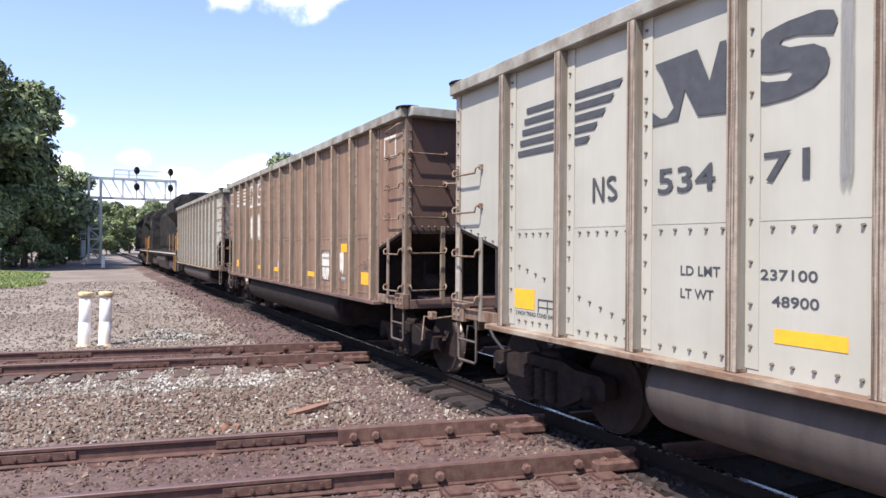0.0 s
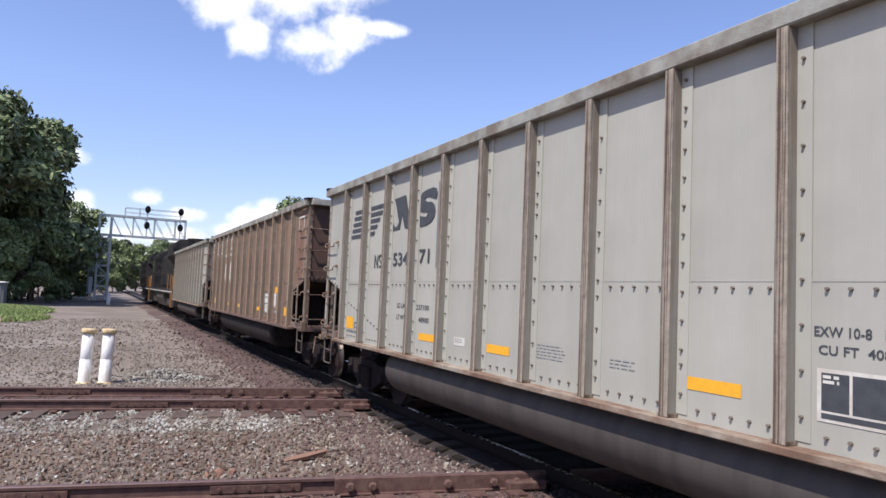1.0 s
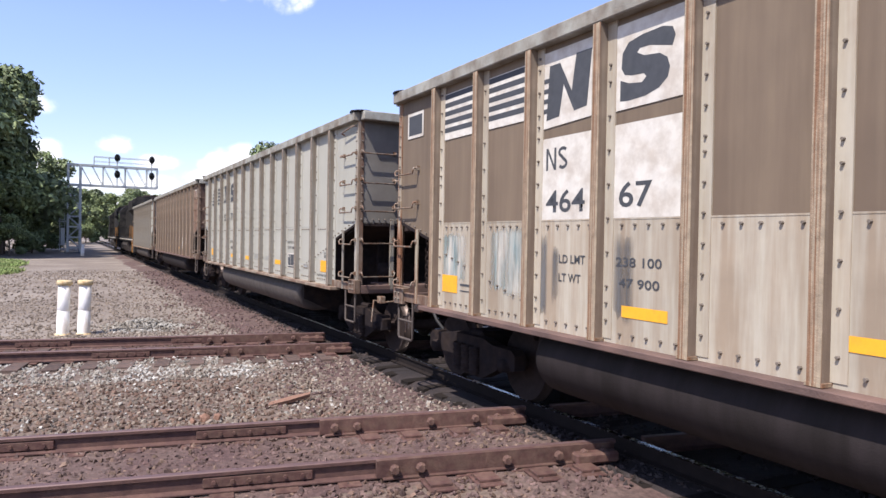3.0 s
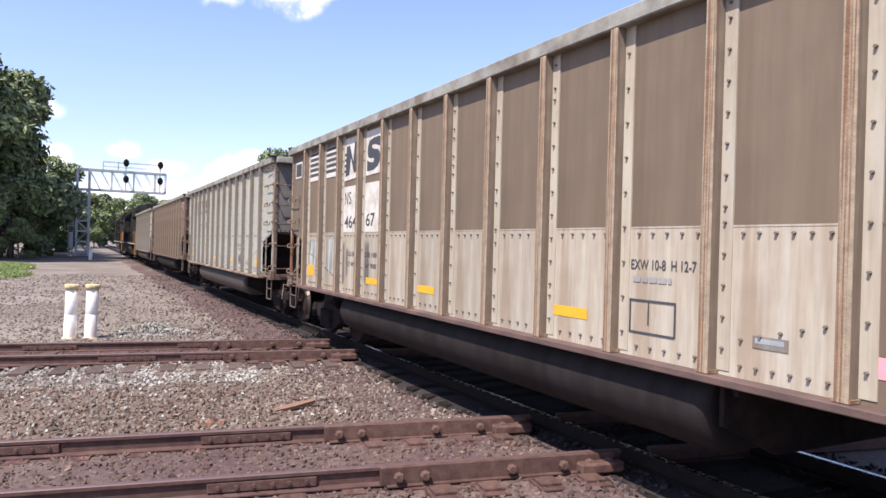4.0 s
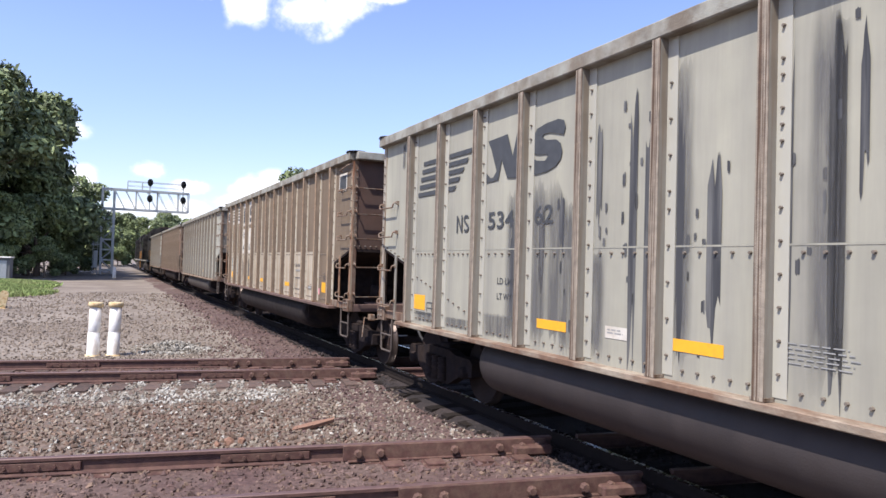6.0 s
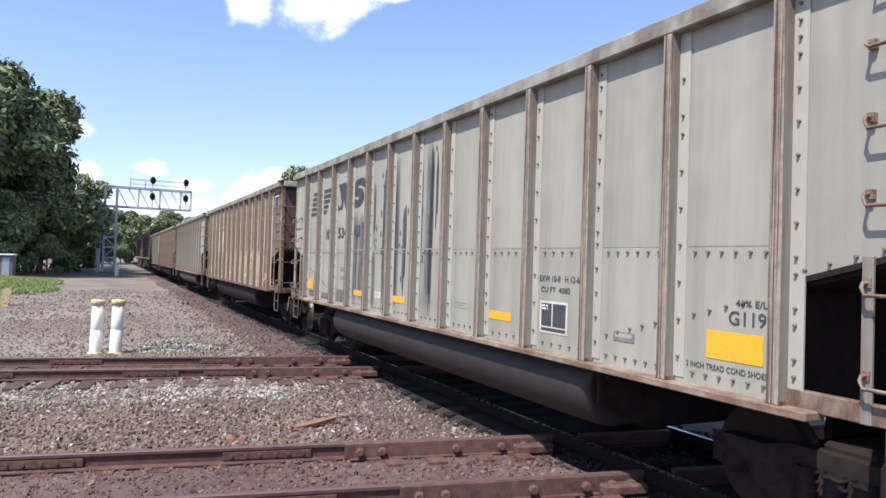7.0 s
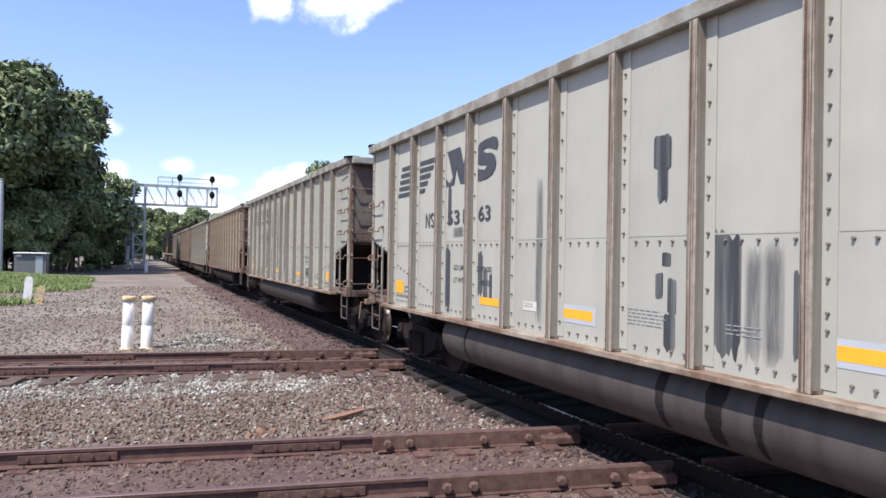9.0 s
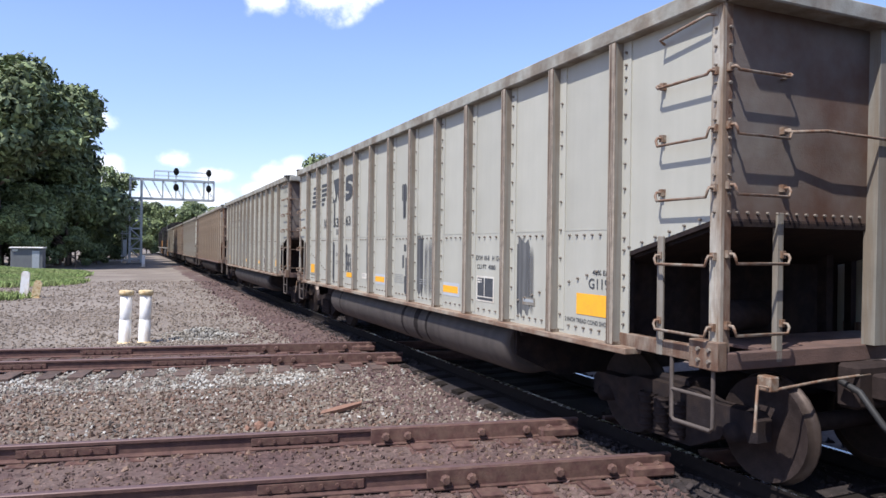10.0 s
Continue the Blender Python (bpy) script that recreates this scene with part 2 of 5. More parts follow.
    "white": material("white_marking_paint", (0.62, 0.59, 0.52), 0.6, vary=0.08, scale=8, second=(0.48, 0.43, 0.36), amount=0.3, patch=5, bump=0),
    "pink": material("pink_sticker", (0.75, 0.33, 0.36), 0.5, vary=0.08, bump=0),
    "blue_wash": material("washed_blue_green_paint", (0.20, 0.27, 0.265), 0.7, vary=0.2, scale=4, stretch=(2, 2, 0.5), second=(0.50, 0.47, 0.40), amount=0.42, patch=4, patch_stretch=(2, 2, 0.3), bump=0, worn=(0.26, 0.54, 0.95), soft_edge=0.2),
    "rail_web": material("rusty_rail", (0.076, 0.039, 0.035), 0.8, vary=0.3, scale=10, second=(0.105, 0.058, 0.046), amount=0.4, patch=6, bump=0.3),
    "rail_head": material("dull_rail_head", (0.130, 0.080, 0.075), 0.55, metal=0.2, vary=0.2, scale=14, bump=0.1),
    "rail_bright": material("worn_rail_head", (0.55, 0.55, 0.57), 0.25, metal=1.0, vary=0.1, scale=14, bump=0),
    "plate": material("rusty_plate", (0.088, 0.043, 0.036), 0.8, vary=0.3, scale=14, second=(0.13, 0.078, 0.058), amount=0.3, patch=8, bump=0.3, per_object=0.12),
    "tie": material("weathered_tie", (0.125, 0.080, 0.063), 0.9, vary=0.3, scale=12, stretch=(1, 5, 5), second=(0.075, 0.055, 0.047), amount=0.45, patch=7, bump=0.5, per_object=0.25),
    "stone": material("ballast_stone", (0.165, 0.114, 0.083), 0.9, vary=0.25, scale=18, second=(0.125, 0.078, 0.058), amount=0.45, patch=0.55, bump=0.3, per_island=0.42),
    "stone_pale": material("fresh_ballast_stone", (0.43, 0.415, 0.375), 0.9, vary=0.2, scale=18, second=(0.21, 0.185, 0.15), amount=0.45, patch=1.3, bump=0.3, per_island=0.30),
    "stone_red": material("rust_stained_ballast", (0.092, 0.056, 0.051), 0.9, vary=0.3, scale=18, second=(0.135, 0.092, 0.078), amount=0.4, patch=1.0, bump=0.3, per_island=0.42),
    "galv": material("galvanised_steel", (0.42, 0.44, 0.44), 0.5, metal=0.4, vary=0.12, scale=6, bump=0),
    "black": material("black_signal_paint", (0.02, 0.02, 0.022), 0.6, vary=0.2, bump=0),
    "post": material("white_post_paint", (0.78, 0.77, 0.74), 0.6, vary=0.08, scale=7, second=(0.60, 0.52, 0.42), amount=0.2, patch=5, patch_stretch=(1, 1, 0.4), bump=0.1),
    "cap": material("rusty_cream_cap", (0.62, 0.52, 0.32), 0.7, vary=0.2, scale=12, second=(0.40, 0.24, 0.10), amount=0.3, patch=8, bump=0.2),
    "bark": material("tree_bark", (0.13, 0.10, 0.075), 0.95, vary=0.3, scale=4, stretch=(3, 3, 0.6), bump=0.6, bump_scale=12),
    "leaf": material("leaf_green", (0.190, 0.235, 0.100), 0.65, vary=0.25, scale=0.6, second=(0.105, 0.130, 0.068), amount=0.42, patch=0.35, bump=0, per_island=0.45, per_object=0.15),
    "leaf_light": material("light_leaf_green", (0.215, 0.260, 0.10), 0.65, vary=0.25, scale=0.6, second=(0.110, 0.140, 0.062), amount=0.42, patch=0.35, bump=0, per_island=0.40, per_object=0.12),
    "grass": material("mown_grass", (0.165, 0.230, 0.070), 0.85, vary=0.3, scale=2, second=(0.215, 0.245, 0.095), amount=0.35, patch=0.35, bump=0, per_island=0.35),
    "concrete": material("grey_hut_concrete", (0.15, 0.155, 0.155), 0.85, vary=0.12, scale=3, bump=0.2),
    "loco": material("black_locomotive_paint", (0.014, 0.014, 0.015), 0.7, spec=0.12, vary=0.2, scale=3, second=(0.05, 0.045, 0.04), amount=0.35, patch=1.5, bump=0),
    "orange": material("safety_orange_paint", (0.40, 0.18, 0.04), 0.55, vary=0.15, bump=0),
    "glass": material("dark_cab_glass", (0.02, 0.025, 0.03), 0.08, vary=0.05, bump=0),
    "plank": material("split_wood", (0.23, 0.13, 0.09), 0.9, vary=0.25, scale=10, stretch=(1, 6, 6), bump=0.4),
    "hose": material("black_rubber_hose", (0.025, 0.024, 0.024), 0.6, vary=0.2, bump=0),
}


# ---- building helpers ----
class Form:
    """Collects faces for one mesh, with a material per face."""

    def __init__(self):
        self.v, self.f, self.m, self.smooth = [], [], [], []

    def add(self, verts, faces, m=0, smooth=False):
        o = len(self.v)
        self.v += [tuple(p) for p in verts]
        self.f += [tuple(i + o for i in f) for f in faces]
        self.m += [m] * len(faces)
        self.smooth += [smooth] * len(faces)
        return self

    def box(self, a, b, m=0, bev=0.0):
        (x0, y0, z0), (x1, y1, z1) = [min(p, q) for p, q in zip(a, b)], [max(p, q) for p, q in zip(a, b)]
        if bev <= 0:
            vs = [(x, y, z) for x in (x0, x1) for y in (y0, y1) for z in (z0, z1)]
            return self.add(vs, [(0, 1, 3, 2), (4, 6, 7, 5), (0, 4, 5, 1), (2, 3, 7, 6), (0, 2, 6, 4), (1, 5, 7, 3)], m)
        bm = bmesh.new()
        bmesh.ops.create_cube(bm, size=1)
        for v in bm.verts:
            v.co = Vector(((x0 + x1) / 2 + v.co.x * (x1 - x0), (y0 + y1) / 2 + v.co.y * (y1 - y0), (z0 + z1) / 2 + v.co.z * (z1 - z0)))
        bmesh.ops.bevel(bm, geom=bm.edges, offset=bev, segments=1, affect="EDGES")
        return self.take(bm, m)

    def take(self, bm, m=0, smooth=False):
        bm.verts.index_update()
        self.add([v.co for v in bm.verts], [[v.index for v in f.verts] for f in bm.faces], m, smooth)
        bm.free()
        return self

    def tube(self, pts, r, n=6, m=0, closed=False):
        pts = [Vector(p) for p in pts]
        rings, count = [], len(pts)
        for i, p in enumerate(pts):
            a = pts[i - 1] if (i or closed) else p
            b = pts[(i + 1) % count] if (i < count - 1 or closed) else p
            d = (b - a).normalized()
            u = d.orthogonal() if not rings else (rings[-1][1] - d * rings[-1][1].dot(d))
            u.normalize()
            w = d.cross(u)
            rad = r[i] if isinstance(r, (list, tuple)) else r
            rings.append(([p + (u * math.cos(2 * math.pi * k / n) + w * math.sin(2 * math.pi * k / n)) * rad for k in range(n)], u))
        vs = [q for ring, _ in rings for q in ring]
        fs = []
        for i in range(count if closed else count - 1):
            j = (i + 1) % count
            fs += [(i * n + k, i * n + (k + 1) % n, j * n + (k + 1) % n, j * n + k) for k in range(n)]
        self.add(vs, fs, m, True)
        if not closed:
            self.add(rings[0][0], [tuple(range(n))[::-1]], m)
            self.add(rings[-1][0], [tuple(range(n))], m)
        return self

    def prism(self, outline, a, b, axis="x", m=0):
        """An outline in the plane across axis, drawn out from a to b."""
        def at(p, q, s):
            return (s, p, q) if axis == "x" else (p, s, q) if axis == "y" else (p, q, s)
        n = len(outline)
        vs = [at(p, q, a) for p, q in outline] + [at(p, q, b) for p, q in outline]
        fs = [tuple(range(n)), tuple(range(n, 2 * n))[::-1]] + [(i, n + i, n + (i + 1) % n, (i + 1) % n) for i in range(n)]
        return self.add(vs, fs, m)

    def lathe(self, profile, n=24, axis="x", m=0, smooth=True, centre=(0, 0, 0)):
        """A profile of (along, radius) turned about an axis."""
        vs = []
        for s, r in profile:
            for k in range(n):
                c, d = r * math.cos(2 * math.pi * k / n), r * math.sin(2 * math.pi * k / n)
                p = (s, c, d) if axis == "x" else (c, s, d) if axis == "y" else (c, d, s)
                vs.append(tuple(a + b for a, b in zip(p, centre)))
        fs = [(i * n + k, i * n + (k + 1) % n, (i + 1) * n + (k + 1) % n, (i + 1) * n + k) for i in range(len(profile) - 1) for k in range(n)]
        return self.add(vs, fs, m, smooth)

    def mesh(self, name, mats):
        me = bpy.data.meshes.new(name)
        me.from_pydata(self.v, [], self.f)
        for k in (mats if isinstance(mats, (list, tuple)) else [mats]):
            me.materials.append(M[k])
        me.polygons.foreach_set("material_index", self.m)
        me.polygons.foreach_set("use_smooth", self.smooth)
        bm = bmesh.new()
        bm.from_mesh(me)
        bmesh.ops.recalc_face_normals(bm, faces=bm.faces)
        bm.to_mesh(me)
        bm.free()
        return me


def piece(name, mesh, parent=None, at=(0, 0, 0), turn=(0, 0, 0), label=""):
    ob = new(name, mesh)
    ob.location, ob.rotation_euler = at, [radians(a) for a in turn]
    if parent is not None:
        ob.parent = parent
    return tagged(ob, label)


def part(name, form, mats, parent=None, label="", at=(0, 0, 0)):
    return piece(name, form.mesh(name, mats), parent, at, label=label)


def thing(name, label, category, group="", kind="", at=(0, 0, 0), turn=0):
    ob = new(name)
    ob.empty_display_size = 0.2
    ob.location, ob.rotation_euler = at, (0, 0, radians(turn))
    return tagged(ob, label, category, group, kind)


def text_mesh(body, height, width, mat):
    """Built-in lettering, flat, fitted to a height and width."""
    cu = bpy.data.curves.new("lettering", "FONT")
    cu.body, cu.size, cu.resolution_u, cu.offset = body, 1.0, 3, 0.012
    ob = new("lettering", cu)
    bpy.context.view_layer.update()
    me = bpy.data.meshes.new_from_object(ob.evaluated_get(bpy.context.evaluated_depsgraph_get()))
    bpy.data.objects.remove(ob)
    co = np.array([v.co for v in me.vertices])
    lo, hi = co.min(0), co.max(0)
    for v in me.vertices:
        v.co = ((v.co.x - lo[0]) / (hi[0] - lo[0]) * width, (v.co.y - lo[1]) / (hi[1] - lo[1]) * height, 0)
    me.materials.clear()
    me.materials.append(M[mat])
    return me


# ---- the line of the train ----
TRACK_X = 5.805
LEAN_OUT = 0.0188


def bend(y):
    """The straight main line runs slightly off the y axis: its sideways shift and its slope at y."""
    return LEAN_OUT * y, LEAN_OUT


def on_track(y):
    off, slope = bend(y)
    return pose(TRACK_X + off, y, 0, 0, 0, -math.degrees(math.atan(slope)))


PITCH = 16.925
LENGTH = 1.037     # the cars' bodies are drawn out along the line by this much

# the train's small surges, every half second
SURGE = (0.09, -0.04, 0.03, -0.10, 0.01, -0.085, -0.03, 0.0, 0.04, 0.02, 0.105, -0.015, 0.0, 0.01, 0.01, -0.12, 0.105, 0.02, 0.065, -0.085, 0.04)


def centre(k, t):
    i = min(19, int(t * 2))
    return 0.178 + 6.079 * t + 0.01417 * t * t - PITCH * k + SURGE[i] + (SURGE[i + 1] - SURGE[i]) * (t * 2 - i)


# ---- ground and ballast ----
SLOPE = -0.197
ACROSS = math.atan(SLOPE)
CU, CS = math.cos(ACROSS), math.sin(ACROSS)
RAILS = {"near": (7.87, 6.33), "far": (14.99, 13.45)}


def mound(x, y):
    """A low grassy bank beside the gravel."""
    return 0.55 * math.exp(-((x + 9.5) / 4.5) ** 2 - ((y - 54) / 6.0) ** 2)


def ground_z(x, y):
    z = -0.20 + 0.030 * noise.noise((x * 0.35, y * 0.35, 0)) + 0.012 * noise.noise((x * 2.1, y * 2.1, 3))
    r = y - SLOPE * x
    # ballast lies a little lower between the two crossing tracks
    z -= 0.05 * math.exp(-((r - 10.3) / 1.3) ** 2)
    return z + mound(x, y)


def ground_sheet():
    f = Form()
    xs = np.concatenate([[-2500, -900, -300, -120, -60, -40, -26, -21, -18, -16, -14, -12], np.arange(-10, 14.01, 0.25), [18, 30, 60, 120, 300, 900, 2500]])
    ys = np.concatenate([[-2500, -900, -300, -100, -40, -15, -5], np.arange(0, 26.01, 0.25), np.arange(28, 60, 2.0), [70, 90, 120, 200, 400, 900, 2500, 4500]])
    n = len(xs)
    quads = [(j * n + i, j * n + i + 1, (j + 1) * n + i + 1, (j + 1) * n + i) for j in range(len(ys) - 1) for i in range(n - 1)]
    verts = [(x, y, ground_z(x, y)) for y in ys for x in xs]
    # a paler, greyer yard of gravel beyond the further crossing track
    yard = [q for q in quads if verts[q[0]][1] - SLOPE * max(-12, min(12, verts[q[0]][0])) > 15.1]
    f.add(verts, [q for q in quads if verts[q[0]][1] - SLOPE * max(-12, min(12, verts[q[0]][0])) <= 15.1], 0, True)
    f.add(verts, yard, 1, True)
    g = material("gravel_bed", (0.150, 0.110, 0.086), 0.95, vary=0.45, scale=16, second=(0.128, 0.095, 0.077), amount=0.42, patch=0.30, bump=0.9, bump_scale=22)
    M["gravel"] = g
    M["yard"] = material("grey_gravel_yard", (0.235, 0.200, 0.165), 0.95, vary=0.35, scale=16, second=(0.165, 0.134, 0.108), amount=0.42, patch=0.30, bump=0.9, bump_scale=22)
    return tagged(part("ground", f, ["gravel", "yard"]), "grey-brown crushed gravel ground along the railway", "ground", kind="structure")


ground = ground_sheet()


def stones(name, label, spots, mats_pick, parent=None):
    """Loose ballast: one mesh of broken lumps. spots: rows of x, y, z, size, material index."""
    rng = np.random.default_rng(11)
    base = np.array([(1, 0, 0), (-1, 0, 0), (0, 1, 0), (0, -1, 0), (0, 0, 1), (0, 0, -1), (.6, .6, .6), (-.6, -.6, .6)], float)
    tri = np.array([(4, 0, 6), (4, 6, 2), (0, 2, 6), (4, 2, 1), (4, 1, 7), (4, 7, 3), (1, 3, 7), (4, 3, 0), (5, 2, 0), (5, 1, 2), (5, 3, 1), (5, 0, 3)])
    n = len(spots)
    v = base[None] * rng.uniform(0.6, 1.15, (n, 8, 1)) * np.array([1, 0.75, 0.6])
    q = rng.normal(size=(n, 4))
    q /= np.linalg.norm(q, axis=1)[:, None]
    w, x, y, z = q.T
    rot = np.stack([1 - 2 * (y * y + z * z), 2 * (x * y - w * z), 2 * (x * z + w * y), 2 * (x * y + w * z), 1 - 2 * (x * x + z * z), 2 * (y * z - w * x),
                    2 * (x * z - w * y), 2 * (y * z + w * x), 1 - 2 * (x * x + y * y)], 1).reshape(n, 3, 3)
    v = np.einsum("nij,nkj->nki", rot, v) * spots[:, None, 3:4] + spots[:, None, :3]
    faces = (tri[None] + (np.arange(n) * 8)[:, None, None]).reshape(-1, 3)
    me = bpy.data.meshes.new(name)
    me.from_pydata(v.reshape(-1, 3).tolist(), [], faces.tolist())
    for k in mats_pick:
        me.materials.append(M[k])
    me.polygons.foreach_set("material_index", np.repeat(spots[:, 4].astype(int), 12))
    return tagged(new(name, me), label, "gravel", kind="stuff")


def scatter():
    rng = np.random.default_rng(5)
    rows = []
    # nearer ground gets small stones closely, further ground fewer and larger
    for x0, x1, y0, y1, per, size in ((-5.5, 5.2, 4.6, 9.0, 290, 0.036), (-7, 5.0, 9.0, 13.2, 310, 0.036), (-8, 5.0, 13.0, 17, 150, 0.036), (-9, 5.2, 17, 26, 60, 0.042), (-8, 5.6, 26, 45, 14, 0.06),
                                     (4.9, 7.6, 0.5, 30, 120, 0.04)):
        n = int((x1 - x0) * (y1 - y0) * per)
        x, y = rng.uniform(x0, x1, n), rng.uniform(y0, y1, n)
        for a, b in zip(x, y):
            r = b - SLOPE * a
            near, far = abs(r - 7.10), abs(r - 14.22)
            m = 4 if r > 15.3 + 0.3 * noise.noise((a, b, 3)) else 0
            if near < 1.25:
                m = 2 if rng.random() < 0.75 else 0
            elif a > 2.2 and rng.random() < min(1, (a - 2.0 - max(0, b - 15) * 0.03) / 2.0):
                m = 2
            # stones along and under the train take the stained, shade-darkened colour
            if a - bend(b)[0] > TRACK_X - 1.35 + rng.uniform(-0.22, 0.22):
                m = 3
            elif 11.5 < r < 13.55 and noise.noise((a * 0.7, b * 0.7, 7)) + 0.98 + (r - 12.6) * 0.75 - max(0, a - 2.6) * 0.6 > rng.uniform(-0.25, 0.25):
                m = 1 if rng.random() < 0.7 else 4
            elif 8.3 < r < 13.6 and rng.random() < 0.50:
                m = 4 if rng.random() < 0.85 else 1
            elif far < 1.1 and rng.random() < 0.5:
                m = 2
            # the tie ends of the further track lie bare
            along = ((a + SLOPE * (b - 14.22)) / (1 + SLOPE ** 2) + 12.0) / 0.53
            if 0.7 < far < 1.75 and abs(along - round(along)) < 0.23 and rng.random() < 0.9:
                continue
            s = size * rng.uniform(0.6, 1.45)
            rows.append((a, b, ground_z(a, b) + s * rng.uniform(-0.1, 0.4), s, m))
    # a small tip of fresh stone beside the two posts
    for _ in range(900):
        a, b = rng.normal(1.85, 0.38), rng.normal(17.9, 0.55)
        hgt = 0.22 * math.exp(-((a - 1.85) / 0.45) ** 2 - ((b - 17.9) / 0.6) ** 2)
        rows.append((a, b, ground_z(a, b) + hgt * rng.random() + 0.02, 0.045 * rng.uniform(0.6, 1.4), 1))
    return np.array(rows)


stones("ballast", "loose broken ballast stones, brown, grey and pale", scatter(), ("stone", "stone_pale", "stone_red", "stone_dark", "stone_grey"))


# ---- rails ----
def rail_form(length, head=1):
    """A flat-footed rail along x, its head at z = 0."""
    half = [(0.0, -0.171), (0.070, -0.171), (0.070, -0.160), (0.012, -0.142), (0.010, -0.045), (0.036, -0.036), (0.036, -0.008), (0.028, 0.0)]
    outline = half[1:] + [(-p, q) for p, q in half[1:]][::-1]
    f, n = Form(), len(outline)
    vs = [(s, p, q) for s in (0, length) for p, q in outline]
    for i in range(n):
        j = (i + 1) % n
        f.add([vs[i], vs[j], vs[n + j], vs[n + i]], [(0, 1, 2, 3)], head if outline[i][1] > -0.01 and outline[j][1] > -0.01 else 0)
    for o in (0, n):
        f.add([vs[o + i] for i in range(n)], [tuple(range(n))], 0)
    return f


rail_track = thing("crossing_track", "rusty crossing track on weathered ties in stained ballast", "railway track", "tracks")
far_track = thing("crossing_track", "rusty crossing track with pale fresh ballast beside it", "railway track", "tracks")
main_track = thing("railway_track", "main line track with worn bright rail heads under the train", "railway track", "tracks")


def line_at(y0, x, z=0.0):
    return (x, y0 + SLOPE * x, z)


BAR = Form().box((-0.46, 0.014, -0.135), (0.46, 0.034, -0.050), 0, 0.006).box((-0.46, -0.034, -0.135), (0.46, -0.014, -0.050), 0, 0.006)
for bx in (-0.37, -0.22, -0.08, 0.08, 0.22, 0.37):
    BAR.lathe([(-0.050, 0.0), (-0.050, 0.019), (-0.034, 0.021)], 6, "y", 0, False, (bx, 0, -0.092))
bar_mesh = BAR.mesh("joint_bar", "plate")
tie_forms = []
for v in range(3):
    bm = bmesh.new()
    bmesh.ops.create_cube(bm, size=1)
    rr = random.Random(v)
    bmesh.ops.bevel(bm, geom=bm.edges, offset=0.03, segments=1, affect="EDGES")
    for q in bm.verts:
        q.co = Vector((q.co.x * 0.23, q.co.y * 2.6, q.co.z * 0.17)) + Vector([rr.uniform(-0.008, 0.008) for _ in range(3)])
    tie_forms.append(Form().take(bm).mesh("tie", "tie"))
plate_mesh = Form().box((-0.10, -0.18, -0.012), (0.10, 0.18, 0.006), 0, 0.004).mesh("tie_plate", "plate")
turn_deg = math.degrees(ACROSS)


def crossing(track, y_far, y_near, joints, x_end, sunk):
    rng = random.Random(int(y_far * 10))
    rail = rail_form(60).mesh("rail", ["rail_web", "rail_head"])
    for y0, js in zip((y_far, y_near), joints):
        piece("rail", rail, track, line_at(y0, x_end - 60 * CU), (0, 0, turn_deg))
        for x in js:
            piece("joint_bar", bar_mesh, track, line_at(y0, x), (0, 0, turn_deg))
    mid = (y_far + y_near) / 2 - (0.24 if sunk < 0 else 0.0)
    k = 0
    x = -12.0
    while x < x_end - 0.2:
        p = line_at(mid, x + rng.uniform(-0.05, 0.05), -0.272 - sunk + rng.uniform(-0.006, 0.014))
        piece("tie", tie_forms[k % 3], track, p, (0, 0, turn_deg + rng.uniform(-2, 2)))
        for y0 in (y_far, y_near):
            piece("tie_plate", plate_mesh, track, line_at(y0, x, -0.180), (0, 0, turn_deg + rng.uniform(-1, 1)))
        x += 0.53
        k += 1


crossing(rail_track, *RAILS["near"], ((-0.45, 1.75), (1.55,)), 4.98, 0.035)
crossing(far_track, *RAILS["far"], ((-0.2, 2.45), (-1.55, 1.0, 2.3)), 4.95, -0.012)


def diamond():
    """Heavy bolted castings and guard rails where the crossing rails meet the main line."""
    big = Form().lathe([(-0.085, 0.0), (-0.085, 0.034), (-0.06, 0.047), (-0.030, 0.047), (-0.030, 0.030), (0.0, 0.030)], 8, "y", 0, False).mesh("bolt", "plate")
    for key, track in (("near", rail_track), ("far", far_track)):
        for i, y0 in enumerate(RAILS[key]):
            # guard rail on the near face, with a blunt rounded start
            start, end = 2.55, 4.92
            f = Form()
            f.prism([(0.0, -0.155), (0.0, -0.005), (0.04, 0.0), (end - start, 0.0), (end - start, -0.155)], -0.105, -0.040, "y")
            f.box((0.05, -0.15, -0.168), (end - start, -0.04, -0.150), 0, 0.004)
            g = part("guard_rail", f, "plate", track, at=line_at(y0, start))
            g.rotation_euler = (0, 0, ACROSS)
            for bx in (2.68, 2.92, 3.75, 4.28, 4.55, 4.75):
                piece("bolt", big, track, line_at(y0 - 0.105, bx, -0.075), (0, 0, turn_deg))
            # heavy filler casting by the main line
            f = Form().box((-0.42, -0.24, -0.16), (0.05, -0.105, -0.055), 0, 0.02)
            c = part("casting", f, "plate", track, at=line_at(y0, 4.86))
            c.rotation_euler = (0, 0, ACROSS)
            # base plates
            for bx in (3.05, 3.5, 4.05, 4.5):
                f = Form().box((-0.13, -0.50, -0.19), (0.13, 0.12, -0.168), 0, 0.005).box((-0.10, -0.42, -0.168), (0.10, -0.22, -0.140), 0, 0.005)
                c = part("base_plate", f, "plate", track, at=line_at(y0, bx))
                c.rotation_euler = (0, 0, ACROSS)
            # the crossing rail goes on beyond the main line
            r = piece("rail", rail_form(40).mesh("rail", ["rail_web", "rail_head"]), track, line_at(y0, 7.2), (0, 0, turn_deg))
